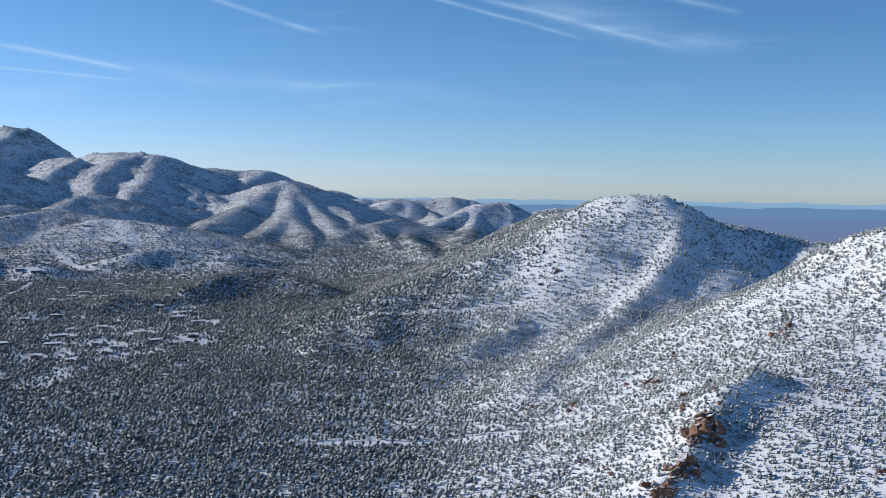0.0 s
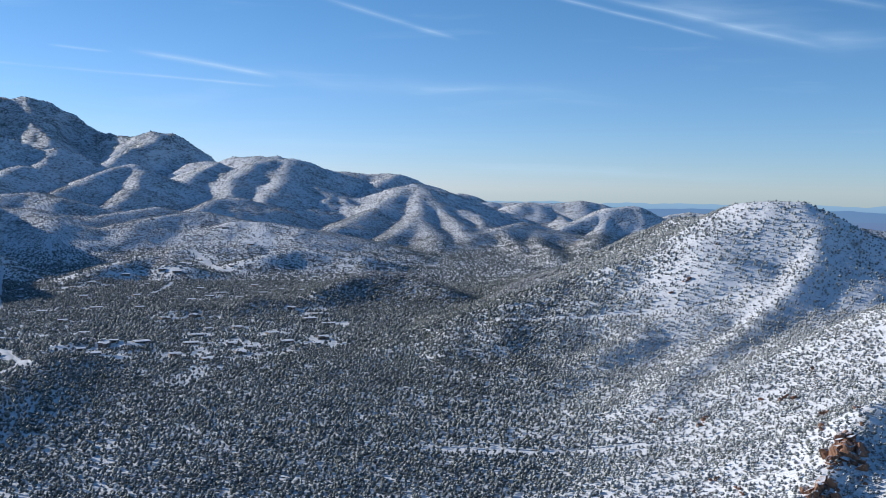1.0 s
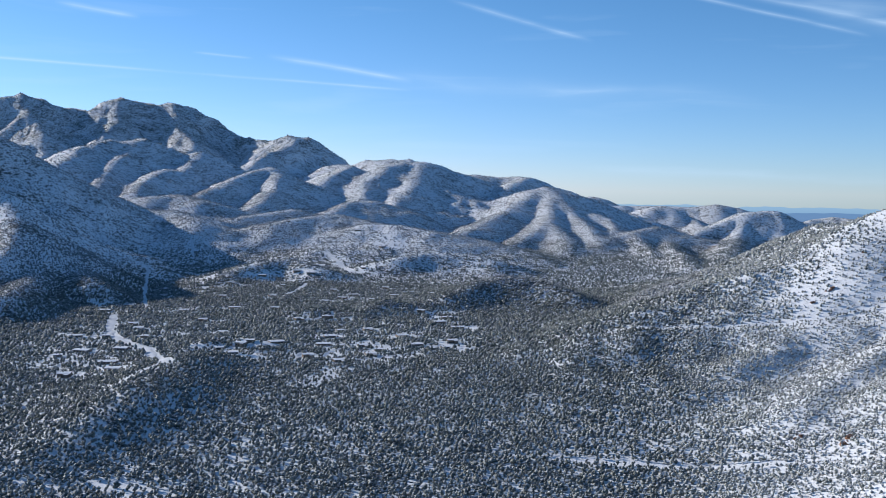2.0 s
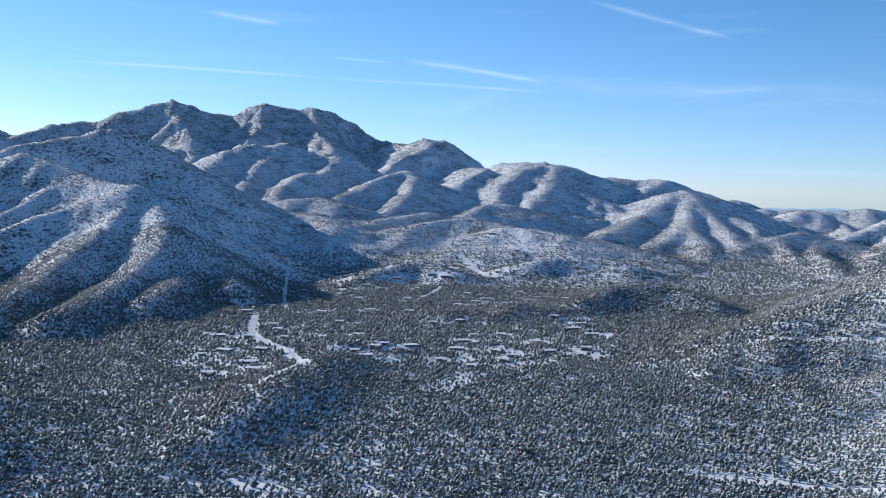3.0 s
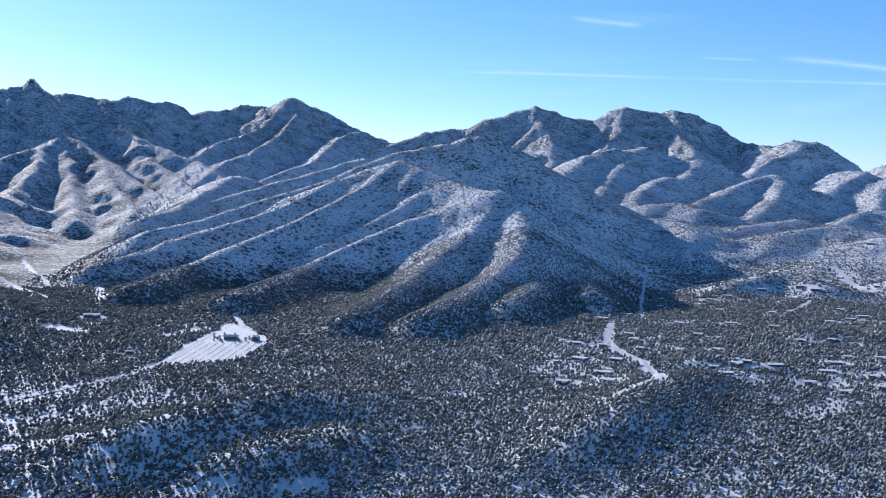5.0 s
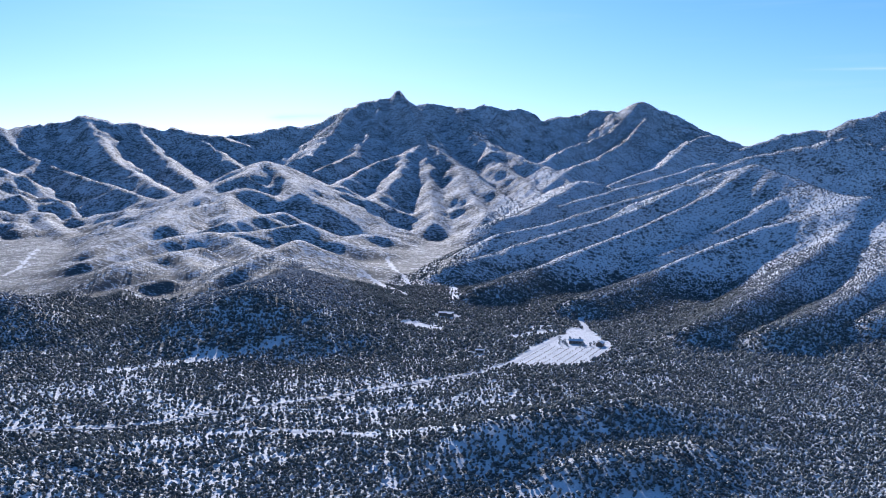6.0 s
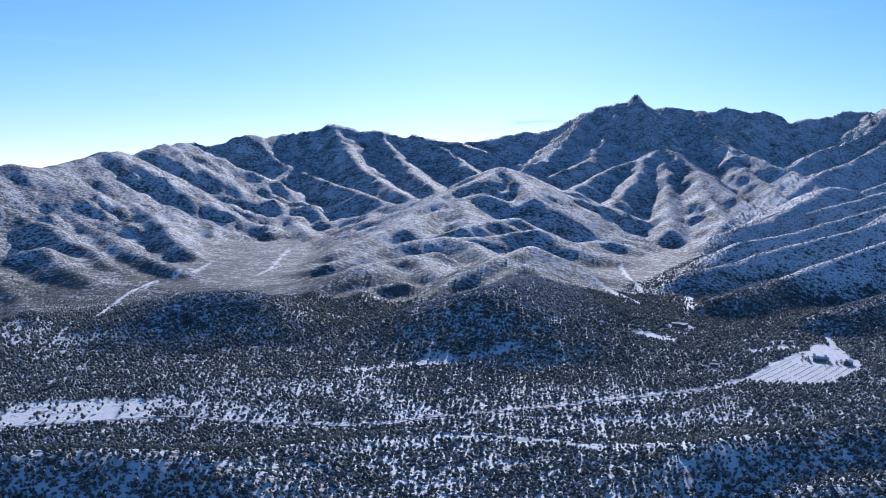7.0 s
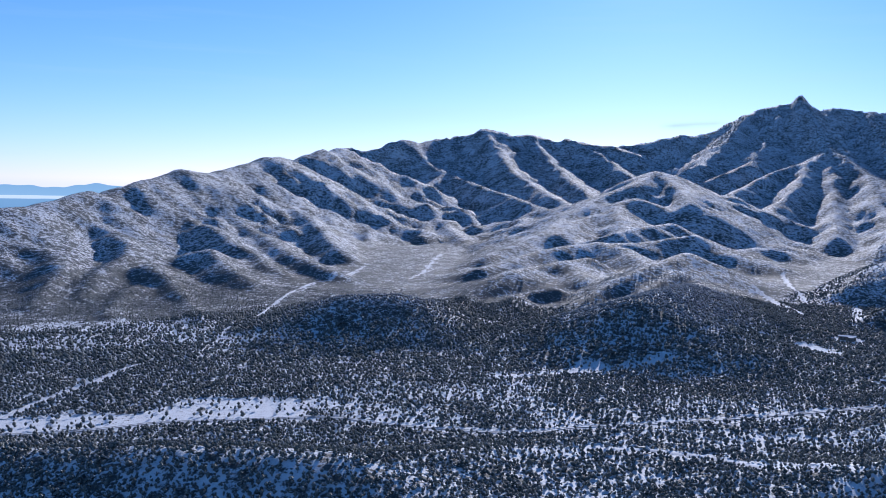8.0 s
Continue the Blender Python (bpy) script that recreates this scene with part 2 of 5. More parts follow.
ridge(0.54, 18, 3.2, (-630, 3191, 153), (-542, 3161, 194), (-486, 3124, 206), (-456, 3128, 185), (-394, 3137, 163), (-315, 3146, 140), (-246, 3060, 123), (-178, 2928, 95), (-97, 2545, 71), (-19, 1904, 61))
ridge(0.7, 20, 3.2, (-3117, 3103, 383), (-3085, 3262, 435), (-3061, 3408, 456), (-3008, 3456, 463), (-2972, 3487, 479), (-2931, 3521, 511), (-2898, 3549, 517), (-2869, 3572, 528), (-2858, 3581, 514), (-2831, 3602, 547), (-2783, 3640, 562), (-2724, 3685, 544), (-2664, 3729, 522), (-2592, 3779, 501), (-2540, 3814, 518), (-2503, 3839, 547), (-2456, 3869, 564), (-2381, 3916, 546), (-2366, 3925, 536))
ridge(0.7, 20, 3.2, (-2366, 3925, 536), (-2327, 3948, 537), (-2272, 3980, 549), (-2216, 4011, 535), (-2160, 3990, 500), (-2040, 3951, 441), (-1943, 3897, 406), (-1808, 3811, 384), (-1706, 3758, 375), (-1627, 3693, 385), (-1537, 3682, 388), (-1506, 3695, 362), (-1448, 3669, 333), (-1400, 3638, 301), (-1343, 3611, 273))
ridge(0.7, 20, 3.2, (-2456, 3869, 564), (-2343, 3670, 452), (-2242, 3409, 367), (-2142, 3146, 302))
ridge(0.7, 20, 3.2, (-2272, 3980, 549), (-2058, 3681, 414), (-1885, 3464, 340))
ridge(0.7, 20, 3.2, (-2783, 3640, 562), (-2616, 3480, 467), (-2406, 3295, 373), (-2271, 3111, 290))
ridge(0.7, 20, 3.2, (-1537, 3682, 388), (-1572, 3517, 327), (-1571, 3317, 285))
ridge(0.7, 20, 3.2, (-3250, 3249, 376), (-3397, 3229, 421), (-3527, 3223, 464), (-3571, 3174, 494), (-3624, 3113, 541), (-3667, 3062, 566), (-3714, 3004, 599), (-3742, 2969, 572), (-3775, 2928, 544), (-3815, 2875, 554), (-3839, 2843, 561), (-3870, 2801, 533), (-3930, 2714, 526), (-3974, 2649, 508), (-4018, 2582, 527), (-4070, 2584, 556), (-4098, 2540, 555), (-4139, 2472, 574), (-4166, 2427, 583), (-4192, 2381, 560))
ridge(0.7, 20, 3.2, (-4192, 2381, 560), (-4242, 2290, 567), (-4266, 2244, 576), (-4296, 2187, 582), (-4313, 2153, 567), (-4330, 2118, 587), (-4352, 2073, 600), (-4373, 2027, 598), (-4389, 1992, 592), (-4372, 1917, 580), (-4359, 1832, 544), (-4339, 1759, 511), (-4365, 1692, 471), (-4398, 1604, 450), (-4436, 1495, 439), (-4421, 1394, 416), (-4408, 1275, 391), (-4387, 1180, 363), (-4368, 1067, 337))
ridge(0.7, 20, 3.2, (-3714, 3004, 599), (-3452, 2820, 479), (-3246, 2566, 378), (-3139, 2330, 312), (-3026, 2096, 258))
ridge(0.7, 20, 3.2, (-3589, 3154, 510), (-3323, 2972, 433), (-3136, 2700, 353), (-3010, 2423, 285), (-2869, 2158, 230))
ridge(0.54, 18, 3.2, (-3250, 3249, 376), (-3014, 2836, 338), (-2928, 2522, 283), (-2867, 2309, 237), (-2770, 2061, 190), (-2631, 1783, 139), (-2464, 1536, 106), (-2317, 1326, 80))
ridge(0.54, 18, 3.2, (-3136, 2700, 353), (-2912, 2399, 270), (-2796, 2177, 218), (-2644, 1923, 166))
ridge(0.54, 18, 3.2, (-2978, 2163, 223), (-2826, 1983, 182), (-2650, 1754, 135), (-2494, 1574, 101))
ridge(0.7, 20, 3.2, (-4233, 1255, 366), (-4291, 1221, 382), (-4360, 1138, 399), (-4378, 1067, 406), (-4397, 982, 409), (-4410, 921, 426), (-4424, 848, 437), (-4435, 787, 431), (-4445, 725, 450), (-4454, 663, 458), (-4461, 614, 437), (-4469, 552, 426), (-4474, 502, 405), (-4479, 453, 412), (-4394, 383, 382), (-4308, 297, 395), (-4311, 244, 375), (-4313, 197, 357), (-4316, 125, 346), (-4317, 54, 354), (-4271, 7, 337))
ridge(0.45, 14, 1.9, (-1462, 638, 57), (-1368, 540, 80), (-1100, 407, 97), (-984, 326, 97), (-1012, 288, 80), (-1073, 249, 57))
ridge(0.45, 14, 1.9, (-1100, -22, 56), (-1104, 5, 75), (-1064, 43, 88), (-1079, 91, 88), (-1140, 133, 75), (-1132, 158, 56))
ridge(0.45, 14, 1.9, (-530, 256, 53), (-517, 290, 62), (-484, 311, 72), (-500, 377, 72), (-499, 420, 72), (-508, 477, 62), (-498, 513, 53))
ridge(0.45, 14, 1.9, (-437, 303, 52), (-424, 322, 63), (-422, 350, 66), (-430, 397, 63), (-416, 420, 52))
ridge(0.45, 14, 1.9, (-600, -219, 54), (-553, -129, 64), (-518, -65, 74), (-510, -18, 75), (-500, 31, 74), (-542, 79, 64), (-589, 130, 54))
ridge(0.42, 14, 1.9, (-372, 762, 55), (-388, 699, 62), (-360, 594, 64), (-341, 525, 62), (-328, 440, 54))
ridge(0.24, 14, 1.9, (-449, 1024, 51), (-425, 1062, 57), (-392, 1080, 51))
ridge(1.5, 2, 3.2, (-4306, 2104, 584), (-4314, 2088, 620), (-4322, 2072, 640), (-4330, 2054, 641), (-4337, 2040, 620), (-4346, 2020, 601))
ridge(1.4, 2, 3.2, (-2875, 3544, 514), (-2860, 3556, 529), (-2849, 3565, 517))
ridge(1.2, 2, 3.2, (-3675, 3024, 574), (-3700, 2993, 600), (-3721, 2966, 571))
ridge(1.2, 2, 3.2, (-1571, 3648, 378), (-1530, 3665, 390), (-1504, 3676, 370), (-1456, 3666, 339))
ridge(1.2, 2, 3.2, (-2497, 3821, 543), (-2447, 3853, 565), (-2400, 3883, 554))
ridge(0.66, 18, 3.2, (-1676, 1037, 109), (-1671, 1138, 126), (-1657, 1211, 149), (-1649, 1305, 175), (-1620, 1402, 205), (-1595, 1491, 241), (-1574, 1570, 269), (-1543, 1643, 287), (-1512, 1699, 301), (-1475, 1731, 308), (-1436, 1750, 302), (-1394, 1746, 284), (-1341, 1737, 254), (-1298, 1774, 229), (-1263, 1825, 203), (-1230, 1900, 170), (-1218, 2011, 138), (-1201, 2095, 109))
ridge(0.66, 16, 3.2, (-1534, 1256, 175), (-1485, 1330, 211), (-1441, 1378, 234), (-1389, 1402, 248), (-1309, 1382, 231), (-1218, 1358, 209), (-1122, 1322, 197), (-1057, 1298, 193), (-1010, 1285, 175), (-955, 1264, 147), (-890, 1225, 118), (-821, 1176, 89), (-721, 1075, 74))
ridge(0.66, 16, 3.2, (-1057, 1298, 193), (-1103, 1246, 168), (-1141, 1183, 147), (-1156, 1111, 122), (-1154, 1039, 102), (-1141, 962, 80), (-1060, 836, 72), (-997, 736, 69))
ridge(0.66, 14, 3.2, (-1057, 1298, 193), (-1024, 1235, 161), (-987, 1148, 132), (-956, 1055, 106), (-917, 955, 83), (-836, 818, 72), (-771, 716, 68))
ridge(0.66, 14, 3.2, (-1010, 1285, 175), (-915, 1194, 141), (-856, 1100, 112), (-818, 1003, 89), (-773, 890, 75), (-717, 766, 70))
ridge(0.66, 16, 3.2, (-1389, 1402, 248), (-1367, 1281, 196), (-1347, 1169, 159), (-1333, 1059, 125), (-1313, 952, 99), (-1247, 824, 77), (-1150, 692, 71))
ridge(0.66, 16, 3.2, (-1485, 1330, 211), (-1479, 1213, 165), (-1483, 1110, 136), (-1472, 1004, 115), (-1454, 902, 91), (-1390, 772, 77))
ridge(0.66, 16, 3.2, (-1218, 1358, 209), (-1233, 1303, 188), (-1238, 1228, 154), (-1239, 1139, 122), (-1230, 1059, 101))
ridge(0.66, 14, 3.2, (-955, 1264, 147), (-853, 1165, 110), (-787, 1052, 82), (-720, 914, 73))
ridge(0.52, 18, 3.2, (-3519, 49, 326), (-3419, 11, 311), (-3348, -25, 311), (-3267, -69, 292), (-3166, -108, 265), (-3014, -143, 278), (-2911, -177, 274), (-2808, -215, 253), (-2653, -258, 234), (-2549, -288, 222), (-2445, -307, 224), (-2392, -326, 230), (-2338, -349, 215), (-2231, -378, 202), (-2124, -409, 189), (-2047, -431, 172), (-2012, -449, 180), (-1958, -461, 173), (-1892, -474, 164), (-1803, -497, 154), (-1733, -521, 153), (-1630, -571, 144), (-1524, -647, 134))
ridge(0.44, 16, 3.2, (-1749, 2867, 334), (-1786, 2725, 322), (-1787, 2604, 299), (-1710, 2414, 256))
ridge(0.44, 16, 3.2, (-1749, 2867, 334), (-1672, 2644, 280), (-1583, 2416, 222), (-1502, 2254, 186))
ridge(0.44, 16, 3.2, (-1566, 2915, 296), (-1613, 2832, 282), (-1608, 2637, 247), (-1527, 2416, 203), (-1460, 2257, 172))
ridge(0.44, 16, 3.2, (-1566, 2915, 296), (-1477, 2644, 239), (-1402, 2434, 197))
ridge(0.48, 14, 3.2, (-1473, 2566, 238), (-1481, 2538, 232), (-1445, 2385, 203), (-1380, 2237, 174))
ridge(0.44, 16, 3.2, (-1264, 2785, 248), (-1289, 2719, 238), (-1281, 2556, 208), (-1258, 2376, 176), (-1245, 2247, 155))
ridge(0.44, 16, 3.2, (-1264, 2785, 248), (-1212, 2732, 232), (-1127, 2486, 179), (-1090, 2304, 144))
ridge(0.44, 16, 3.2, (-1146, 3158, 267), (-1138, 2979, 232), (-1119, 2793, 196), (-1080, 2572, 159), (-1055, 2364, 129), (-1052, 2256, 114))
ridge(0.37, 20, 3.2, (-996, 3240, 285), (-1010, 3131, 264), (-1004, 2922, 216), (-954, 2727, 174), (-915, 2550, 145))
ridge(0.37, 22, 3.2, (-933, 3258, 282), (-900, 3081, 237), (-860, 2832, 184), (-829, 2579, 139), (-820, 2372, 110))
ridge(0.37, 18, 3.2, (-865, 2568, 158), (-915, 2529, 157), (-921, 2399, 135), (-902, 2256, 113))
ridge(0.41, 18, 3.2, (-807, 3333, 229), (-771, 3116, 186), (-765, 2890, 144), (-764, 2683, 113), (-749, 2500, 91))
ridge(0.41, 16, 3.2, (-609, 3436, 240), (-638, 3248, 201), (-650, 3092, 170), (-650, 2939, 143))
ridge(0.37, 20, 3.2, (-480, 3093, 204), (-514, 3047, 195), (-525, 2842, 158), (-544, 2634, 123), (-560, 2446, 99), (-583, 2317, 83))
ridge(0.41, 16, 3.2, (-480, 3093, 204), (-434, 2877, 160), (-410, 2658, 119), (-411, 2456, 90), (-432, 2289, 70), (-456, 2162, 57))
ridge(0.41, 16, 3.2, (-454, 3036, 191), (-363, 2786, 132), (-295, 2593, 103), (-252, 2447, 82))
ridge(0.41, 16, 3.2, (-310, 2843, 132), (-261, 2798, 120), (-233, 2650, 96), (-250, 2427, 70), (-271, 2294, 57))
ridge(0.37, 18, 1.6, (-129, 2707, 104), (-189, 2603, 92), (-230, 2479, 79), (-250, 2316, 63))
ridge(0.42, 12, 1.6, (-189, 2603, 92), (-137, 2406, 69), (-99, 2139, 56))
ridge(0.37, 18, 1.6, (-410, 2658, 119), (-331, 2407, 81), (-297, 2210, 61))
ridge(0.31, 18, 3.2, (-1291, 1973, 143), (-1200, 1972, 139), (-1115, 1976, 137), (-1010, 1874, 118))
ridge(0.31, 18, 3.2, (-1176, 2193, 157), (-1263, 2236, 169), (-1302, 2191, 165))
ridge(0.30, 18, 3.2, (-976, 2290, 139), (-1030, 2178, 126), (-1033, 2065, 116), (-1035, 1985, 109))
ridge(0.28, 20, 3.2, (-720, 2142, 116), (-828, 2177, 132), (-874, 2083, 124), (-890, 1967, 114))
ridge(0.26, 20, 1.6, (-547, 1986, 105), (-633, 2033, 116), (-699, 2043, 117))
ridge(0.42, 12, 1.6, (-343, 1675, 75), (-407, 1702, 82), (-472, 1685, 83), (-507, 1633, 78))
ridge(0.42, 12, 1.6, (-156, 1230, 68), (-205, 1283, 78), (-257, 1294, 81), (-285, 1258, 75), (-308, 1180, 64))
ridge(0.42, 12, 1.6, (-576, 1471, 68), (-657, 1524, 78), (-686, 1477, 74), (-687, 1377, 65))
ridge(0.42, 12, 1.6, (-380, 826, 56), (-423, 841, 56), (-426, 793, 56))
ridge(0.42, 12, 1.6, (-344, 1139, 59), (-366, 1142, 61), (-369, 1088, 56))
ridge(0.52, 8, 3.2, (-3299, -328, 241), (-3045, -349, 201), (-2807, -229, 180), (-2593, -139, 158), (-2417, -61, 138), (-2218, -14, 112), (-1969, 30, 79))
ridge(0.52, 8, 3.2, (-2891, -369, 200), (-2647, -311, 168), (-2478, -294, 142), (-2256, -214, 123), (-2131, -154, 111), (-1945, -93, 90), (-1738, -25, 74), (-1609, 32, 65))
ridge(0.52, 8, 3.2, (-2478, -294, 142), (-2192, -312, 114), (-1967, -321, 88), (-1763, -324, 73))
ridge(0.53, 8, 1.5, (-2022, -230, 120), (-2004, -213, 117), (-1889, -161, 96), (-1763, -112, 79), (-1616, -63, 63))
ridge(0.53, 8, 1.5, (-1701, -217, 86), (-1725, -188, 92), (-1590, -141, 75), (-1464, -92, 60))
ridge(0.53, 8, 1.5, (-1544, -247, 80), (-1420, -198, 65), (-1299, -158, 56), (-1139, -121, 56))
ridge(0.52, 8, 3.2, (-2723, -469, 186), (-2422, -449, 159), (-2267, -349, 138), (-2210, -327, 131))
ridge(0.53, 8, 1.5, (-1899, -486, 119), (-1885, -423, 123), (-1798, -355, 114), (-1706, -303, 99), (-1563, -304, 79), (-1431, -298, 67), (-1311, -284, 57))
ridge(0.53, 8, 1.5, (-1594, -460, 90), (-1602, -397, 90), (-1469, -355, 76), (-1349, -339, 63), (-1229, -322, 56))
ridge(0.52, 8, 3.2, (-2231, -600, 146), (-1915, -540, 121), (-1716, -507, 102))
ridge(0.52, 8, 3.2, (-3511, -200, 282), (-3415, -119, 279), (-3167, -65, 240), (-2968, -47, 202))
ridge(0.53, 8, 1.5, (-1393, -238, 63), (-1290, -242, 56), (-1158, -223, 56))
ridge(0.52, 8, 3.2, (-2832, -429, 171), (-2579, -422, 143), (-2358, -408, 118))
ridge(0.52, 8, 3.2, (-2448, -560, 165), (-2203, -512, 140), (-2049, -506, 127))
ridge(0.57, 8, 3.2, (-4016, 175, 273), (-3868, 116, 257), (-3669, 31, 228), (-3438, -44, 183))
ridge(0.60, 6, 3.2, (-4460, 301, 400), (-4257, 349, 347), (-4053, 391, 290), (-3897, 444, 256), (-3636, 519, 214), (-3321, 591, 178), (-3059, 635, 149), (-2849, 659, 135))
ridge(0.57, 8, 3.2, (-3897, 444, 256), (-3704, 361, 210), (-3491, 264, 177), (-3195, 174, 136), (-2898, 97, 106), (-2619, 33, 84))
ridge(0.57, 8, 3.2, (-3491, 264, 177), (-3187, 302, 129), (-2922, 343, 94), (-2598, 360, 65))
ridge(0.53, 6, 1.5, (-3114, 205, 121), (-3070, 263, 120), (-2928, 281, 93), (-2657, 273, 60))
ridge(0.53, 6, 1.5, (-2668, 106, 92), (-2467, 108, 69), (-2318, 84, 57))
ridge(0.60, 6, 3.2, (-4454, 662, 453), (-4118, 675, 362), (-3765, 664, 278), (-3455, 692, 217), (-3177, 708, 180), (-2990, 716, 159))
ridge(0.60, 6, 3.2, (-4444, 499, 411), (-4208, 535, 331), (-3964, 551, 270), (-3702, 553, 219))
ridge(0.60, 6, 3.2, (-4388, 1017, 422), (-4262, 1114, 371), (-4051, 1132, 318), (-3762, 1125, 254))
ridge(0.60, 6, 3.2, (-4419, 872, 432), (-4083, 868, 336), (-3724, 871, 253), (-3418, 862, 207))
ridge(0.47, 10, 3.2, (-2941, 1063, 237), (-2873, 953, 259), (-2702, 828, 221), (-2533, 690, 182), (-2310, 553, 137), (-2125, 462, 111), (-1987, 383, 92), (-1849, 301, 75))
ridge(0.47, 10, 3.2, (-2873, 953, 259), (-2644, 943, 208), (-2446, 904, 173))
ridge(0.47, 10, 3.2, (-2525, 791, 184), (-2456, 706, 169), (-2268, 675, 140), (-2130, 648, 120))
ridge(0.47, 10, 3.2, (-2359, 646, 146), (-2229, 547, 127), (-2079, 483, 108))
ridge(0.53, 10, 1.5, (-1945, 732, 119), (-1880, 609, 104), (-1856, 515, 104), (-1812, 440, 100), (-1745, 370, 92), (-1676, 304, 81), (-1604, 247, 75))
ridge(0.53, 10, 1.5, (-1856, 515, 104), (-1766, 538, 99), (-1641, 538, 87), (-1543, 515, 76))
ridge(0.53, 10, 1.5, (-1611, 423, 94), (-1559, 383, 90), (-1509, 329, 85), (-1448, 275, 83), (-1403, 237, 74), (-1347, 206, 61), (-1245, 171, 56))
ridge(0.53, 10, 1.5, (-1559, 383, 90), (-1495, 391, 81), (-1425, 382, 75))
ridge(0.53, 10, 1.5, (-1524, 571, 109), (-1429, 478, 96), (-1364, 418, 85), (-1301, 363, 68), (-1241, 312, 56))
ridge(0.53, 10, 1.5, (-1358, 318, 70), (-1332, 271, 64), (-1221, 227, 56))
ridge(0.53, 10, 1.5, (-1398, 509, 91), (-1333, 449, 77), (-1263, 405, 65))
ridge(0.53, 10, 1.5, (-2177, 764, 132), (-2123, 671, 124), (-2042, 593, 115))
ridge(0.53, 10, 1.5, (-1376, 108, 57), (-1388, 63, 59), (-1349, 17, 58))
ridge(0.65, 6, 3.2, (-4242, 2034, 594), (-3961, 1971, 482), (-3724, 1886, 404), (-3539, 1809, 360))
ridge(0.60, 5, 3.2, (-3539, 1809, 360), (-3449, 1699, 322), (-3338, 1534, 281), (-3214, 1394, 245), (-3051, 1265, 203), (-2829, 1121, 160), (-2664, 1020, 130))
ridge(0.60, 5, 3.2, (-3539, 1809, 360), (-3339, 1783, 314), (-3134, 1742, 264), (-2870, 1681, 207), (-2662, 1639, 170), (-2439, 1580, 140))
ridge(0.53, 8, 3.2, (-3539, 1809, 360), (-3294, 1696, 284), (-2995, 1555, 203), (-2706, 1417, 136), (-2464, 1297, 93))
ridge(0.53, 6, 3.2, (-3449, 1699, 322), (-2989, 1408, 201), (-2725, 1214, 137), (-2521, 1082, 96))
ridge(0.53, 6, 3.2, (-3134, 1742, 264), (-2822, 1603, 188), (-2570, 1500, 138), (-2393, 1426, 112))
ridge(0.60, 6, 3.2, (-4137, 2284, 549), (-3803, 2164, 433), (-3597, 2121, 378), (-3256, 2066, 306), (-3026, 2035, 270), (-2715, 1923, 212))
ridge(0.60, 6, 3.2, (-3597, 2121, 378), (-3177, 1948, 269), (-2876, 1863, 210), (-2667, 1780, 176))
ridge(0.60, 6, 3.2, (-3599, 2910, 583), (-3370, 2763, 488), (-3182, 2518, 384), (-3047, 2283, 310), (-2956, 2102, 271), (-2802, 1920, 226))
ridge(0.60, 6, 3.2, (-3599, 2910, 583), (-3383, 2586, 424), (-3301, 2341, 361), (-3187, 2154, 305))
ridge(0.57, 6, 3.2, (-3001, 2762, 411), (-2987, 2673, 391), (-2732, 2326, 279), (-2689, 2190, 253), (-2564, 1928, 197), (-2425, 1639, 147), (-2329, 1455, 123))
ridge(0.52, 8, 3.2, (-2452, 2281, 286), (-2432, 2124, 252), (-2389, 1988, 224), (-2344, 1820, 197), (-2300, 1696, 173), (-2241, 1517, 141), (-2200, 1360, 120))
ridge(0.47, 8, 3.2, (-2488, 1861, 213), (-2503, 1807, 222), (-2383, 1664, 187), (-2257, 1494, 149))
ridge(0.58, 6, 3.2, (-4303, 1823, 545), (-3995, 1598, 410), (-3739, 1428, 316), (-3582, 1274, 277))
ridge(0.57, 6, 3.2, (-4252, 1941, 547), (-3905, 1736, 411), (-3624, 1555, 318), (-3473, 1395, 267))
ridge(0.47, 8, 3.2, (-2838, 1179, 189), (-2845, 1135, 192), (-2710, 1040, 161), (-2538, 928, 133))
ridge(0.53, 8, 1.5, (-2453, 1064, 103), (-2394, 969, 98), (-2265, 860, 83), (-2137, 773, 71))
ridge(0.53, 8, 1.5, (-2147, 1013, 77), (-2171, 959, 82), (-2101, 868, 76), (-1979, 768, 63))


# spot heights over the broad flank of the near hill
SPOTS = []
SPOTS += [(156, 346, 83), (129, 363, 78), (103, 384, 71), (76, 413, 62), (43, 443, 52), (5, 448, 50), (-40, 446, 50), (176, 392, 92), (144, 407, 88), (111, 426, 83), (89, 487, 67), (54, 522, 57), (13, 550, 50), (-46, 573, 50), (204, 457, 100)]
SPOTS += [(166, 472, 96), (133, 480, 94), (114, 543, 81), (81, 595, 68), (55, 653, 58), (4, 689, 50), (-51, 686, 50), (227, 512, 115), (191, 548, 109), (169, 638, 95), (147, 705, 85), (105, 783, 72), (56, 843, 63), (-1, 922, 50), (-74, 917, 50)]
SPOTS += [(259, 585, 131), (231, 613, 128), (202, 644, 124), (204, 866, 100), (149, 893, 97), (90, 956, 89), (28, 1320, 50), (278, 631, 151), (252, 665, 141), (265, 969, 112), (215, 941, 130), (166, 996, 125), (107, 1085, 119), (-55, 1184, 50), (253, 822, 93)]
SPOTS += [(220, 769, 92), (186, 721, 100), (157, 682, 97), (300, 905, 97), (285, 850, 94), (350, 930, 128), (335, 1000, 142)]
SPOTS = np.array(SPOTS, float)
span = np.hypot(SPOTS[:, None, 0] - SPOTS[None, :, 0], SPOTS[:, None, 1] - SPOTS[None, :, 1])
fit_a = np.block([[span - np.eye(len(SPOTS)) * 20.0, np.ones((len(SPOTS), 1))], [np.ones((1, len(SPOTS))), np.zeros((1, 1))]])
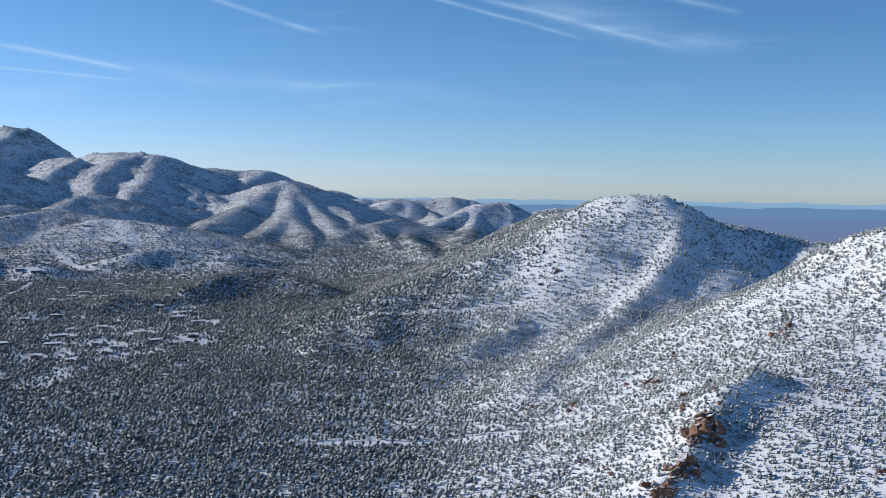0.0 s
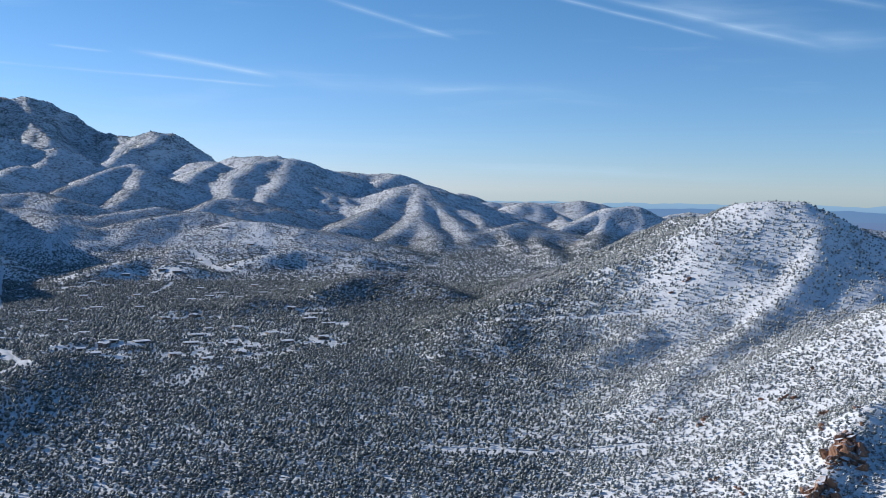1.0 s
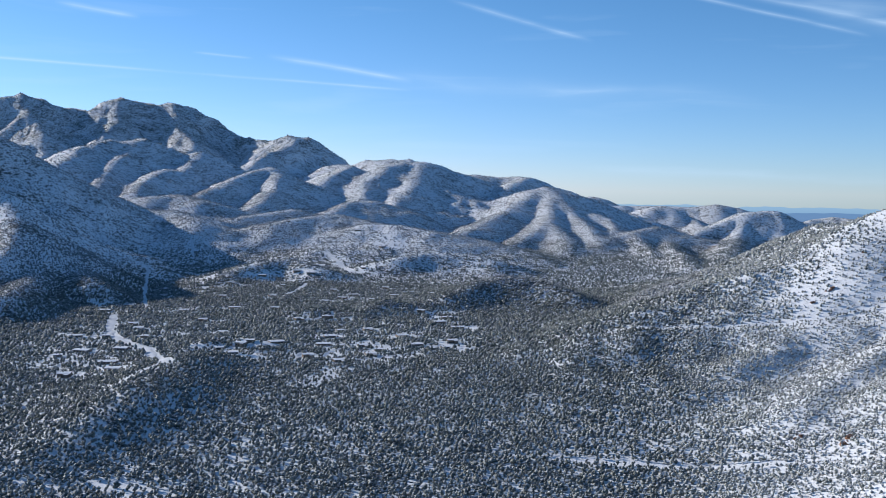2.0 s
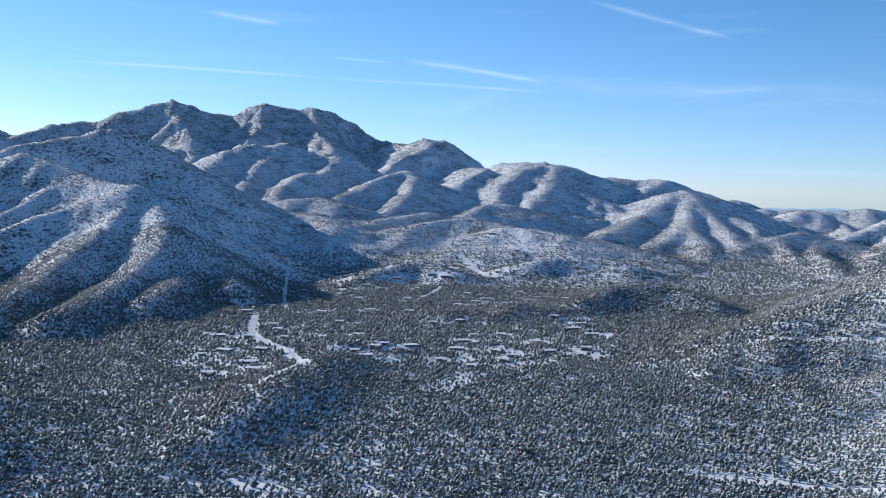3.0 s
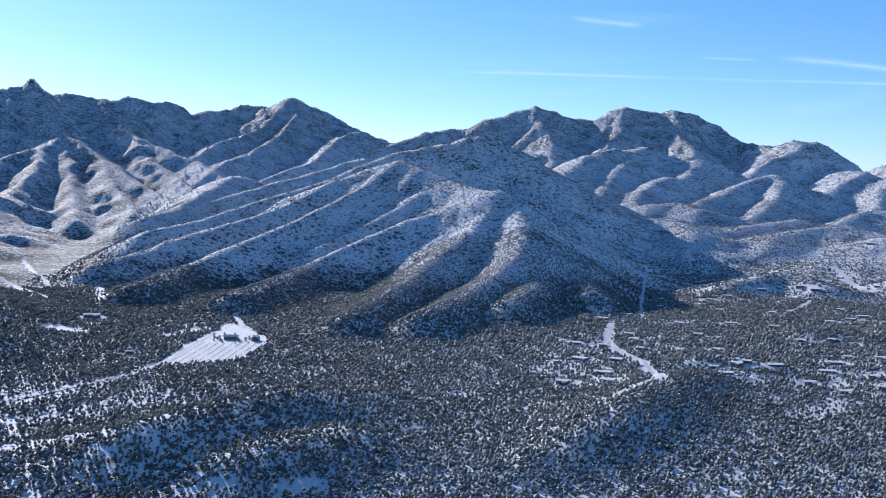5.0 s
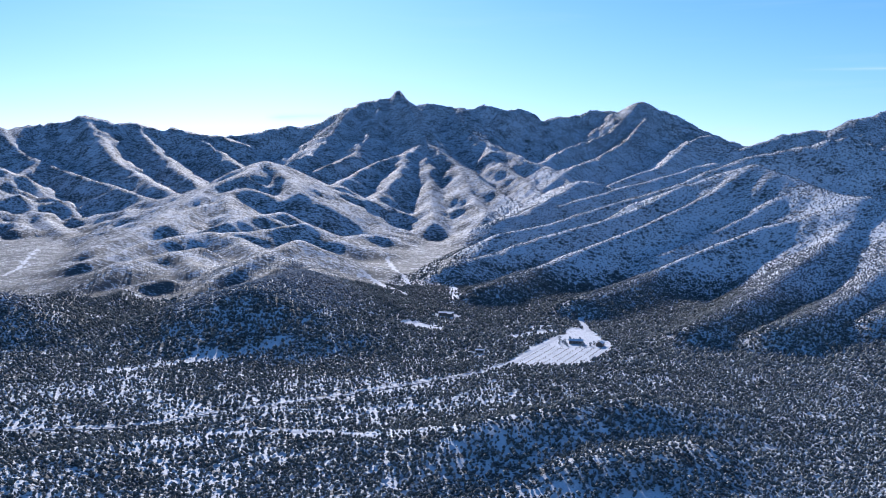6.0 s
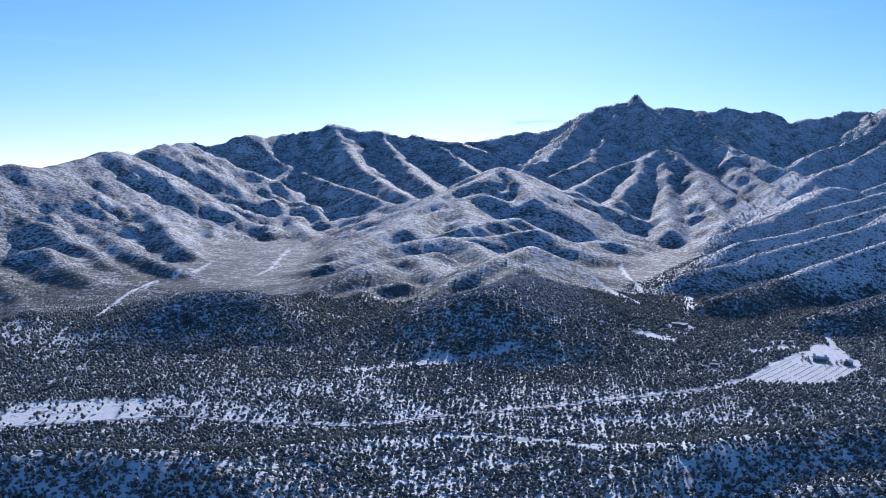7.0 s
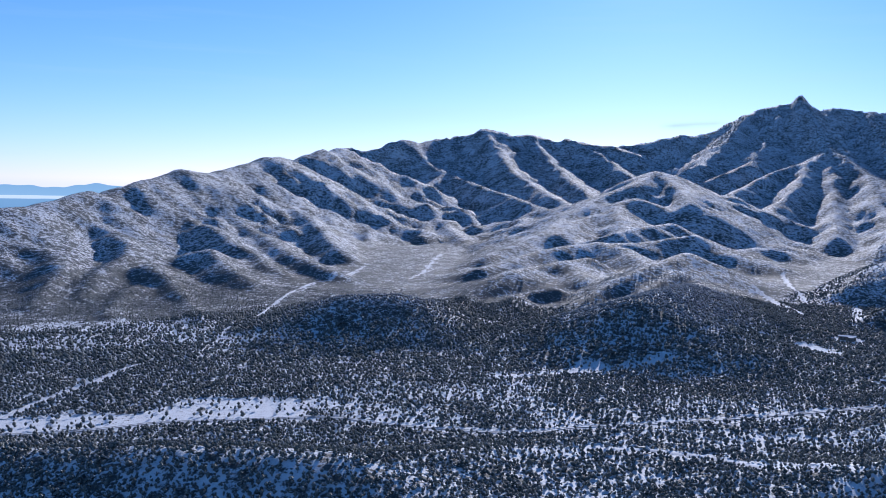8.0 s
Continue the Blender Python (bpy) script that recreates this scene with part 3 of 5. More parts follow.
SPOT_W = np.linalg.solve(fit_a, np.append(SPOTS[:, 2] - FLOOR, 0.0))


def flank(x, y):
    """The hill's smooth flank above the valley floor, fading out where the hill ends."""
    z = np.full(x.shape, SPOT_W[-1])
    for (sx, sy, _), w in zip(SPOTS, SPOT_W):
        z = z + w * np.hypot(x - sx, y - sy)
    az, r = np.degrees(np.arctan2(-x, y)), np.hypot(x, y)
    fade = np.clip((5 - az) / 5, 0, 1) * np.clip((az + 60) / 25, 0, 1) * np.clip((r - 230) / 120, 0, 1) * np.clip((1250 - r) / 180, 0, 1)
    return np.maximum(z, 0) * fade


def smooth_max(a, b, k):
    h = np.maximum(k - np.abs(a - b), 0) / k
    return np.maximum(a, b) + h * h * k / 4


def land(x, y):
    """Height of the ground and its distance from the nearest crest."""
    r = np.hypot(x, y)
    base = FLOOR + 2.6 * wave(x / 450, y / 450) + 0.9 * wave(x / 130 + 9, y / 130) 
    # beyond the hills to the east and the far west the land falls away to the desert
    az = np.degrees(np.arctan2(-x, y))
    fall = np.clip((r - 1750) / 900, 0, 1) * np.clip((-1 - az) / 4, 0, 1) * (az > -90) + np.clip((r - 2900) / 700, 0, 1) * np.clip((az - 98) / 6, 0, 1) + np.clip((r - 2000) / 900, 0, 1) * (az < -90)
    base = base - 190 * np.clip(fall, 0, 1)
    base = base + flank(x, y)
    z, near = base.copy(), np.full(x.shape, 1e4)
    bend = 1 + 0.26 * wave(x / 280 + 3, y / 280) + 0.16 * wave(x / 115, y / 115 + 5) + 0.10 * wave(x / 46, y / 46)
    # crests and spurs wander a little
    stray = np.clip((r - 1000) / 600, 0, 1) * np.where((az > 28) & (az < 57) & (r < 2650), 0.3, 1.0)
    stray_x = stray * (16 * wave(x / 130 + 71, y / 130) + 8 * wave(x / 48, y / 48 + 13))
    stray_y = stray * (16 * wave(x / 130, y / 130 + 57) + 8 * wave(x / 48 + 29, y / 48))
    for slope, blunt, foot, s in RIDGES:
        reach = (s[:, 2].max() - FLOOR + 25) / slope * 2.6 + blunt
        lo, hi = s[:, :2].min(0) - reach, s[:, :2].max(0) + reach
        idx = np.nonzero((x > lo[0]) & (x < hi[0]) & (y > lo[1]) & (y < hi[1]))[0]
        if not len(idx):
            continue
        px, py, bd = x[idx] + stray_x[idx], y[idx] + stray_y[idx], bend[idx]
        best, dist = np.full(len(idx), -1e4), np.full(len(idx), 1e4)
        for a, b in zip(s[:-1], s[1:]):
            e = b - a
            t = np.clip(((px - a[0]) * e[0] + (py - a[1]) * e[1]) / max(e[0] ** 2 + e[1] ** 2, 1e-6), 0, 1)
            d = np.hypot(px - a[0] - t * e[0], py - a[1] - t * e[1])
            top = a[2] + t * e[2]
            full = np.maximum(foot * (top - FLOOR) + 4, 6.0)
            h = top - full * (1 - np.exp(-slope * (np.sqrt((d * bd) ** 2 + blunt ** 2) - blunt) / full))
            best, dist = np.maximum(best, h), np.minimum(dist, d)
        z[idx] = smooth_max(z[idx], best, 7.0)
        near[idx] = np.minimum(near[idx], dist)
    rise = np.clip((z - base) / 70, 0, 1) * np.clip(near / 80, 0.0, 1)
    gully = 1 - 2 * np.abs(wave(x / 190 + 17, y / 190)) - np.abs(wave(x / 80, y / 80 + 31))
    gully = np.maximum(gully, -0.25)
    crag = np.clip((z - 240) / 60, 0, 1)
    return z + rise * (10 * crag * gully + (2.2 + 4 * crag) * wave(x / 36, y / 36)) + crag * (11 * wave(x / 60, y / 60) + 10 * wave(x / 26, y / 26)), near


CX, CY = -6.0, 10.0
AZ = np.concatenate([np.arange(-32.0, 114.99, 0.19), np.arange(115.0, 327.9, 3.0)])
RAD = np.concatenate([[0.02, 80, 150, 210, 250, 280, 305], 320 * 1.009 ** np.arange(306)])
RAD[-1] = 4900.0
ga, gr = np.meshgrid(np.radians(AZ), RAD)
GX, GY = CX - gr * np.sin(ga), CY + gr * np.cos(ga)
flat_z, flat_near = land(GX.ravel(), GY.ravel())
GZ, NEAR = flat_z.reshape(GX.shape), flat_near.reshape(GX.shape)


def furrows(x, y, ax, ay, size, seed):
    """Stripes that run along the way (ax, ay), each about size metres wide, breaking and joining like gullies."""
    u, v = x / size, y / size
    iu, iv = np.floor(u).astype(int), np.floor(v).astype(int)
    total, weight = np.zeros(x.shape), np.full(x.shape, 1e-6)
    for i in (-1, 0, 1):
        for j in (-1, 0, 1):
            jx, jy = LATTICE[(iu + i + seed) & 255, (iv + j) & 255] / math.tau, LATTICE[(iu + i + 91) & 255, (iv + j + seed) & 255] / math.tau
            du, dv = u - iu - i - jx, v - iv - j - jy
            w = np.exp(-3.0 * (du * du + dv * dv))
            total, weight = total + w * np.cos(math.tau * (dv * ax - du * ay)), weight + w
    return total / weight


def downhill(z):
    """The slope of the sheet at each of its places, as its x and y parts."""
    dr = np.gradient(z, axis=0) / np.gradient(gr, axis=0)
    da = np.gradient(z, axis=1) / (np.gradient(ga, axis=1) * gr)
    return -dr * np.sin(ga) - da * np.cos(ga), dr * np.cos(ga) - da * np.sin(ga)


# water has cut the flanks into gullies that run straight down them
for f_size, f_depth, f_seed in ((210, 0.10, 5), (105, 0.095, 23), (52, 0.08, 47)):
    sx, sy = downhill(GZ)
    steep = np.hypot(sx, sy)
    cut = furrows(GX, GY, sx / (steep + 1e-4), sy / (steep + 1e-4), f_size, f_seed)
    bite = np.clip((GZ - FLOOR - 10) / 45, 0, 1) * np.clip(NEAR / (0.55 * f_size), 0.0, 1) * np.interp(gr, (500, 1700, 2200), (0.2, 0.3, 1.0)) * np.interp(np.degrees(ga), (40, 55), (0.6, 1.0))
    GZ = GZ + f_size * f_depth * np.clip(steep, 0, 0.65) * (cut - 0.15) * bite


def polar(x, y):
    return np.degrees(np.arctan2(-(x - CX), y - CY)), np.hypot(x - CX, y - CY)


def ground_at(x, y):
    """Height of the ground's sheet itself at these places."""
    az, r = polar(np.asarray(x, float), np.asarray(y, float))
    az = np.where(az < AZ[0], az + 360, az)
    i = np.clip(np.searchsorted(AZ, az) - 1, 0, len(AZ) - 2)
    j = np.clip(np.searchsorted(RAD, r) - 1, 0, len(RAD) - 2)
    u, v = np.clip((az - AZ[i]) / (AZ[i + 1] - AZ[i]), 0, 1), np.clip((r - RAD[j]) / (RAD[j + 1] - RAD[j]), 0, 1)
    return (GZ[j, i] * (1 - u) + GZ[j, i + 1] * u) * (1 - v) + (GZ[j + 1, i] * (1 - u) + GZ[j + 1, i + 1] * u) * v


def spread(v, *pairs):
    return np.interp(v, [p[0] for p in pairs], [p[1] for p in pairs])


def cover(x, y, z):
    """What grows where: how dense the trees stand, how large they are, how much scrub, how much bare soil."""
    az, r = polar(x, y)
    up = z - FLOOR
    drift = wave(x / 160 + 40, y / 160)
    n2 = wave(x / 60 + 11, y / 60 + 3)
    n3 = wave(x / 15, y / 15 + 77)
    trees, size = 0.88 + spread(az, (40, 0.0), (56, -0.05)) + 0.3 * np.minimum(drift, 0) + 0.25 * n2 + 0.95 * n3, np.full(x.shape, 0.95)
    scrub, soil = spread(r, (500, 0.36), (1000, 0.46), (1500, 0.60)) + spread(az, (40, 0.0), (56, 0.1)), np.full(x.shape, 0.1)
    trees = trees * spread(r, (1300, 1.0), (1700, 0.95)) + (0.06 + 0.05 * (az < 50)) * (r < 1300)
    scrub = scrub - spread(r, (1300, 0), (1700, 0.08)) + 0.06 * (r < 1300)
    # the slopes of the near hill
    w = np.clip((spread(r, (400, 1.5), (820, 0.5), (1100, -3.5), (2000, -7)) - az + 2 * drift) / 6, 0, 1) * (r < 2000) * np.clip((up + 2) / 14, 0, 1)
    trees, size = trees * (1 - w) + np.clip(0.44 + 0.6 * n2 + 0.5 * n3, 0.08, 1) * w, size * (1 - w) + 0.72 * w
    scrub, soil = scrub * (1 - w) + 0.20 * w, soil * (1 - w) + 0.15 * w
    # far hillsides: small dense bushes
    far = np.clip((up - 12) / 24, 0, 1) * (r > spread(az, (24, 1750), (29, 1000), (55, 1150), (62, 1750))) * (az > -6)
    trees, size = trees * (1 - far) + (0.82 + 0.25 * drift + 0.35 * n3) * far, size * (1 - far) + spread(r, (1000, 0.60), (1500, 0.74), (2300, 0.88)) * far
    scrub = scrub * (1 - far) + 0.46 * far
    # the high crests carry dark woods
    high = np.clip((z - 275 + 60 * drift) / 110, 0, 1) * (az > 20) * np.clip((73.5 - az) / 1.5, 0, 1)
    trees, size, scrub = trees * (1 - high) + 0.9 * high, size * (1 - high) + 1.15 * high, scrub * (1 - high) + 0.52 * high
    # bare, snowed-over hills to the west
    edge = spread(az, (58, 3300), (61, 2300), (63, 1780), (65, 1480), (68, 1315), (70, 1240), (75, 1270), (80, 1270), (84, 1350), (90, 1315), (93, 1230), (100, 1120), (112, 1040))
    open_w = np.clip((r - edge - 40 * drift) / 40, 0, 1) * (az > 57) * (1 - high)
    trees, size = trees * (1 - open_w) + np.clip(spread(az, (85, 0.58), (95, 0.80)) + 0.5 * drift + 0.5 * n3, 0.1, 1) * open_w, size * (1 - open_w) + spread(az, (85, 0.42), (95, 0.52)) * open_w
    scrub, soil = scrub * (1 - open_w) + spread(r, (1500, 0.66), (2300, 0.60)) * open_w, soil * (1 - open_w) + spread(az, (60, 0.05), (80, 0.08), (100, 0.18)) * open_w
    flats = open_w * np.clip((24 - up) / 12, 0, 1)
    scrub, soil = scrub + 0.12 * flats, soil + 0.12 * flats
    soil = soil + 0.42 * np.exp(-((az - 62.3) / 1.6) ** 2 - ((r - 3600) / 300) ** 2)      # bare rock on the pyramid's face
    # the desert plain far off
    plain = np.clip((r - 2300) / 300, 0, 1) * (up < 14) * ((az < 0) | (az > 96))
    trees, scrub, soil = trees * (1 - plain), scrub * (1 - plain) + 0.55 * plain, soil * (1 - plain) + 0.6 * plain
    return trees, size, scrub, soil


def sheet(name, xs, ys, zs, mat, smooth=True):
    rows, cols = xs.shape
    co = np.stack([xs, ys, zs], -1).reshape(-1, 3)
    i = np.arange(rows * cols).reshape(rows, cols)
    right = np.roll(i, -1, 1)
    q = np.stack([i[:-1], right[:-1], right[1:], i[1:]], -1).reshape(-1, 4)
    return co, q


def mesh_from(name, co, faces, mat, smooth=False):
    """A mesh from numpy arrays of places and of faces that all have one number of corners."""
    me = bpy.data.meshes.new(name)
    n, k = faces.shape
    me.vertices.add(len(co))
    me.vertices.foreach_set("co", np.ascontiguousarray(co, np.float32).ravel())
    me.loops.add(n * k)
    me.loops.foreach_set("vertex_index", np.ascontiguousarray(faces, np.int32).ravel())
    me.polygons.add(n)
    me.polygons.foreach_set("loop_start", np.arange(0, n * k, k, dtype=np.int32))
    me.polygons.foreach_set("use_smooth", np.full(n, smooth))
    me.materials.append(mat)
    me.update(calc_edges=True)
    me.validate()
    return me



# ---- what is kept open, and the ground's sheet ----
ROADS, GAPS, ROUTES = [], [], []       # kept free of trees: (x0, y0, x1, y1, half width, share of trees left)


def route(name, width, *spots):
    """A snowed-over road or wash through these places; no tree stands on it."""
    ROUTES.append((name, width, spots))
    for a, b in zip(spots[:-1], spots[1:]):
        ROADS.append((*a, *b, width * 0.62, 0.0))


route("village_street", 8, (-379, 665), (-462, 775), (-489, 799), (-519, 820), (-561, 867), (-623, 972))
route("street_fork", 5, (-386, 663), (-382, 639), (-374, 590), (-377, 579))
route("village_lane", 3.5, (-623, 1038), (-683, 1132), (-777, 1293), (-813, 1356), (-832, 1356), (-862, 1358))
route("lane_foot", 5, (-609, 1030), (-623, 1038))
route("straight_lane", 4, (-913, 1677), (-945, 1732), (-970, 1775))
route("slope_road", 9, (-557, 1551), (-632, 1685), (-691, 1776))
route("curved_road", 6, (-540, 1243), (-547, 1303), (-569, 1387))
route("wash", 3.6, (-1057, -83), (-1153, -65), (-1367, -43), (-1449, -33), (-1572, -10), (-1581, 21), (-1605, 26), (-1898, 80))
route("west_wash", 3.6, (-1653, 145), (-1770, 178), (-1994, 216), (-2253, 260))
route("ranch_road", 5, (-1362, 685), (-1562, 757), (-1792, 847))
route("field_track", 5, (-1230, 617), (-1300, 629), (-1387, 641), (-1416, 625))
route("side_lane", 5, (-552, 855), (-561, 838), (-572, 830))
route("highway", 8, (-629, -186), (-637, -170), (-648, -123), (-668, -83), (-678, -23), (-682, 28), (-661, 61), (-646, 103), (-635, 148), (-649, 184), (-654, 231), (-666, 290), (-681, 345), (-701, 425))
route("farm_track", 5, (-679, -183), (-724, -175), (-764, -163), (-796, -151), (-835, -145), (-871, -134))
route("bank_track", 6, (-593, 185), (-595, 209), (-585, 230), (-569, 251), (-541, 266))
route("orchard_lane", 6, (-712, 439), (-731, 470), (-793, 536), (-852, 606))
route("field_drive", 5, (-952, 702), (-917, 682), (-868, 654))
route("lodge_drive", 6, (-1446, 641), (-1377, 637), (-1282, 615))

GAPS += [
    (-981, 499, -943, 510, 12, 0.03),
    (-862, 558, -889, 613, 10, 0.20),
    (-1311, 730, -1155, 651, 7, 0.10),
    (-916, 613, -921, 635, 8, 0.15),
    (-411, 282, -402, 303, 5, 0.20),
    (-385, 319, -378, 340, 5, 0.15),
    (-856, 243, -854, 251, 11, 0.10),
    (-663, -178, -699, -6, 18, 0.10),
    (-725, -65, -725, 16, 16, 0.15),
    (-720, 16, -681, 92, 22, 0.45),
    (-827, 170, -847, 251, 11, 0.25),
    (-837, 249, -858, 314, 8, 0.30),
    (-768, 48, -766, 160, 30, 0.55),
    (-746, 156, -668, 181, 19, 0.50),
]
GAPS += [
    (-970, -277, -1011, -131, 41, 0.50),
    (-1087, -258, -1100, -134, 41, 0.45),
    (-1050, -121, -996, -65, 27, 0.40),
    (-576, 137, -602, 187, 7, 0.40),
    (-547, 138, -509, 148, 8, 0.50),
    (-570, 189, -532, 199, 8, 0.55),
    (-621, 240, -612, 389, 22, 0.64),
    (-611, 328, -628, 399, 16, 0.50),
    (-712, 282, -679, 362, 27, 0.60),
    (-552, 265, -492, 323, 11, 0.40),
    (-506, 718, -412, 661, 8, 0.40),
    (-600, 1043, -566, 1078, 6, 0.15),
    (-701, 1314, -716, 1446, 4, 0.20),
    (-620, 1195, -600, 1215, 3, 0.20),
]
GAPS += [
    (-337, 1025, -301, 1013, 5, 0.15),
    (-294, 1093, -265, 1086, 7, 0.12),
    (-295, 933, -278, 966, 7, 0.20),
    (-345, 809, -311, 801, 6, 0.30),
    (-337, 867, -298, 793, 5, 0.20),
    (-306, 856, -304, 894, 5, 0.20),
    (-252, 931, -222, 896, 6, 0.30),
    (-391, 771, -361, 797, 6, 0.25),
    (-264, 867, -236, 840, 6, 0.30),
    (-518, 752, -494, 752, 5, 0.30),
    (-429, 655, -432, 701, 5, 0.25),
    (-715, 2108, -580, 1877, 20, 0.50),
    (-462, 1219, -443, 1272, 5, 0.20),
    (-389, 1265, -409, 1284, 4, 0.20),
]
GAPS += [
    (-48, 566, -26, 653, 36, 0.70),
    (-281, 688, -280, 752, 11, 0.40),
    (-492, 557, -486, 574, 7, 0.30),
    (-275, 426, -247, 423, 11, 0.40),
]

HOUSES = []
HOUSES += [(-717, 1237), (-671, 1159), (-654, 1053), (-561, 910), (-541, 832), (-542, 889), (-512, 964), (-486, 771), (-459, 708), (-515, 723), (-511, 751), (-405, 793), (-453, 894), (-394, 814), (-430, 672), (-456, 649), (-379, 763), (-567, 821), (-506, 841), (-684, 1241), (-667, 1284), (-659, 1322), (-598, 1177), (-746, 1537)]
HOUSES += [(-533, 1080), (-573, 1035), (-650, 996), (-756, 1708), (-548, 1218), (-482, 1080), (-423, 1010), (-398, 1028), (-347, 906), (-370, 834), (-390, 824), (-334, 858), (-352, 948), (-329, 966), (-440, 1365), (-399, 1275), (-496, 1306), (-455, 1231), (-454, 1269), (-413, 1226), (-397, 1156), (-390, 1328), (-344, 1263), (-315, 1112)]
HOUSES += [(-278, 1087), (-276, 1047), (-283, 935), (-256, 887), (-278, 847), (-299, 865), (-228, 915), (-277, 823), (-323, 794), (-613, 1453), (-584, 1440), (-547, 1577), (-700, 1978), (-622, 1592), (-877, 2025), (-752, 1591), (-609, 1862), (-629, 1572), (-649, 1407), (-247, 1012), (-226, 881), (-292, 785), (-589, 1345), (-463, 1191)]

for hx, hy in HOUSES:
    GAPS.append((hx - 4, hy + 2, hx + 4, hy + 2, 6.5, 0.15))
    yard = (hx * 7 + hy * 3) % 19 - 9
    GAPS.append((hx + 2 * yard, hy - 9, hx + 2 * yard + 14, hy + 9, 5.5, 0.05))
clearing = random.Random(5)
for _ in range(190):
    hx, hy = clearing.choice(HOUSES)
    gx, gy = hx + clearing.uniform(-40, 40), hy + clearing.uniform(-40, 40)
    a, half = clearing.gauss(0.35, 0.5), clearing.uniform(4, 13)
    GAPS.append((gx - half * math.cos(a), gy - half * math.sin(a), gx + half * math.cos(a), gy + half * math.sin(a), clearing.uniform(2.2, 4.5), clearing.choice((0.0, 0.1, 0.3))))
FIELD = ((-731, 470), (-788, 533), (-852, 606), (-901, 652), (-892, 660), (-865, 657), (-773, 613), (-730, 563), (-706, 520), (-715, 485))
LODGE, RANCH, SHED = (-1031, 570), (-804, 591), (-791, 476)

GAPS.append((*LODGE, LODGE[0] + 8, LODGE[1], 15.0, 0.0))
GAPS.append((*SHED, *SHED, 9.0, 0.0))


def in_field(x, y):
    """Inside the ring of the orchard's fence line."""
    x, y = x + 5 * wave(x / 11, y / 11 + 3), y + 5 * wave(x / 11 + 19, y / 11)      # a ragged edge
    inside = np.zeros(np.shape(x), bool)
    for (x0, y0), (x1, y1) in zip(FIELD, FIELD[1:] + FIELD[:1]):
        inside ^= ((y0 > y) != (y1 > y)) & (x < (x1 - x0) * (y - y0) / (y1 - y0 + 1e-9) + x0)
    return inside


def thinned(x, y, share):
    for x0, y0, x1, y1, half, left in ROADS + GAPS:
        e = (x1 - x0, y1 - y0)
        t = np.clip(((x - x0) * e[0] + (y - y0) * e[1]) / max(e[0] ** 2 + e[1] ** 2, 1e-6), 0, 1)
        d = np.hypot(x - x0 - t * e[0], y - y0 - t * e[1])
        share = np.where(d < half * (1 + 0.5 * wave(x / 14, y / 14)), np.minimum(share, left), share)
    return share


co, quads = sheet("ground", GX, GY, GZ, M_GROUND)
ground_mesh = mesh_from("ground", co, quads[:, ::-1], M_GROUND, True)
_, _, g_scrub, g_soil = cover(co[:, 0], co[:, 1], co[:, 2])
clear = thinned(co[:, 0], co[:, 1], np.ones(len(co)))
clear[in_field(co[:, 0], co[:, 1])] = 0.0
g_scrub, g_soil = g_scrub * (0.25 + 0.75 * clear), g_soil * (0.4 + 0.6 * clear)
for key, values in (("scrub", g_scrub), ("soil", g_soil)):
    ground_mesh.attributes.new(key, "FLOAT", "POINT").data.foreach_set("value", values.astype(np.float32))
ground = tagged(new("ground", ground_mesh), "snow-covered valley and mountains with scrub and bare soil", "ground", kind="structure")


# ---- woods ----
def scatter(r0, r1, cell, seed):
    """Jittered places of trees in a ring of the view: x, y, ground, size."""
    rng = np.random.RandomState(seed)
    g = np.arange(-r1, r1, cell)
    x, y = np.meshgrid(g, g[g > -1200])
    x, y = x.ravel(), y.ravel()
    az, r = polar(x, y)
    ok = (az > -27) & (az < 110) & (r > r0) & (r <= r1)
    x, y = x[ok], y[ok]
    x, y = x + rng.uniform(-0.5, 0.5, len(x)) * cell, y + rng.uniform(-0.5, 0.5, len(x)) * cell
    z = ground_at(x, y)
    share, size, _, _ = cover(x, y, z)
    share = thinned(x, y, share)
    keep = (rng.rand(len(x)) < share) & ~in_field(x, y)
    x, y, z, size = x[keep], y[keep], z[keep], size[keep]
    return x, y, z, size * 1.08 * rng.uniform(0.6, 1.35, len(x)), rng


OCTA_V = np.array([(1, 0, 0), (0, 1, 0), (-1, 0, 0), (0, -1, 0), (0.15, 0, 0.78), (0, 0.1, -0.85)], float)
OCTA_F = np.array([(0, 1, 4), (1, 2, 4), (2, 3, 4), (3, 0, 4), (1, 0, 5), (2, 1, 5), (3, 2, 5), (0, 3, 5)])
TUFT_V = np.array([(1, 0, 0), (-0.5, 0.87, 0.1), (-0.5, -0.87, -0.1), (0.1, 0, 0.85), (0, 0.1, -0.85)], float)
TUFT_F = np.array([(0, 1, 3), (1, 2, 3), (2, 0, 3), (1, 0, 4), (2, 1, 4), (0, 2, 4)])
CONE_V = np.array([(1, 0, 0), (-0.5, 0.87, 0), (-0.5, -0.87, 0), (0, 0, 1)], float)
CONE_F = np.array([(0, 1, 3), (1, 2, 3), (2, 0, 3)])


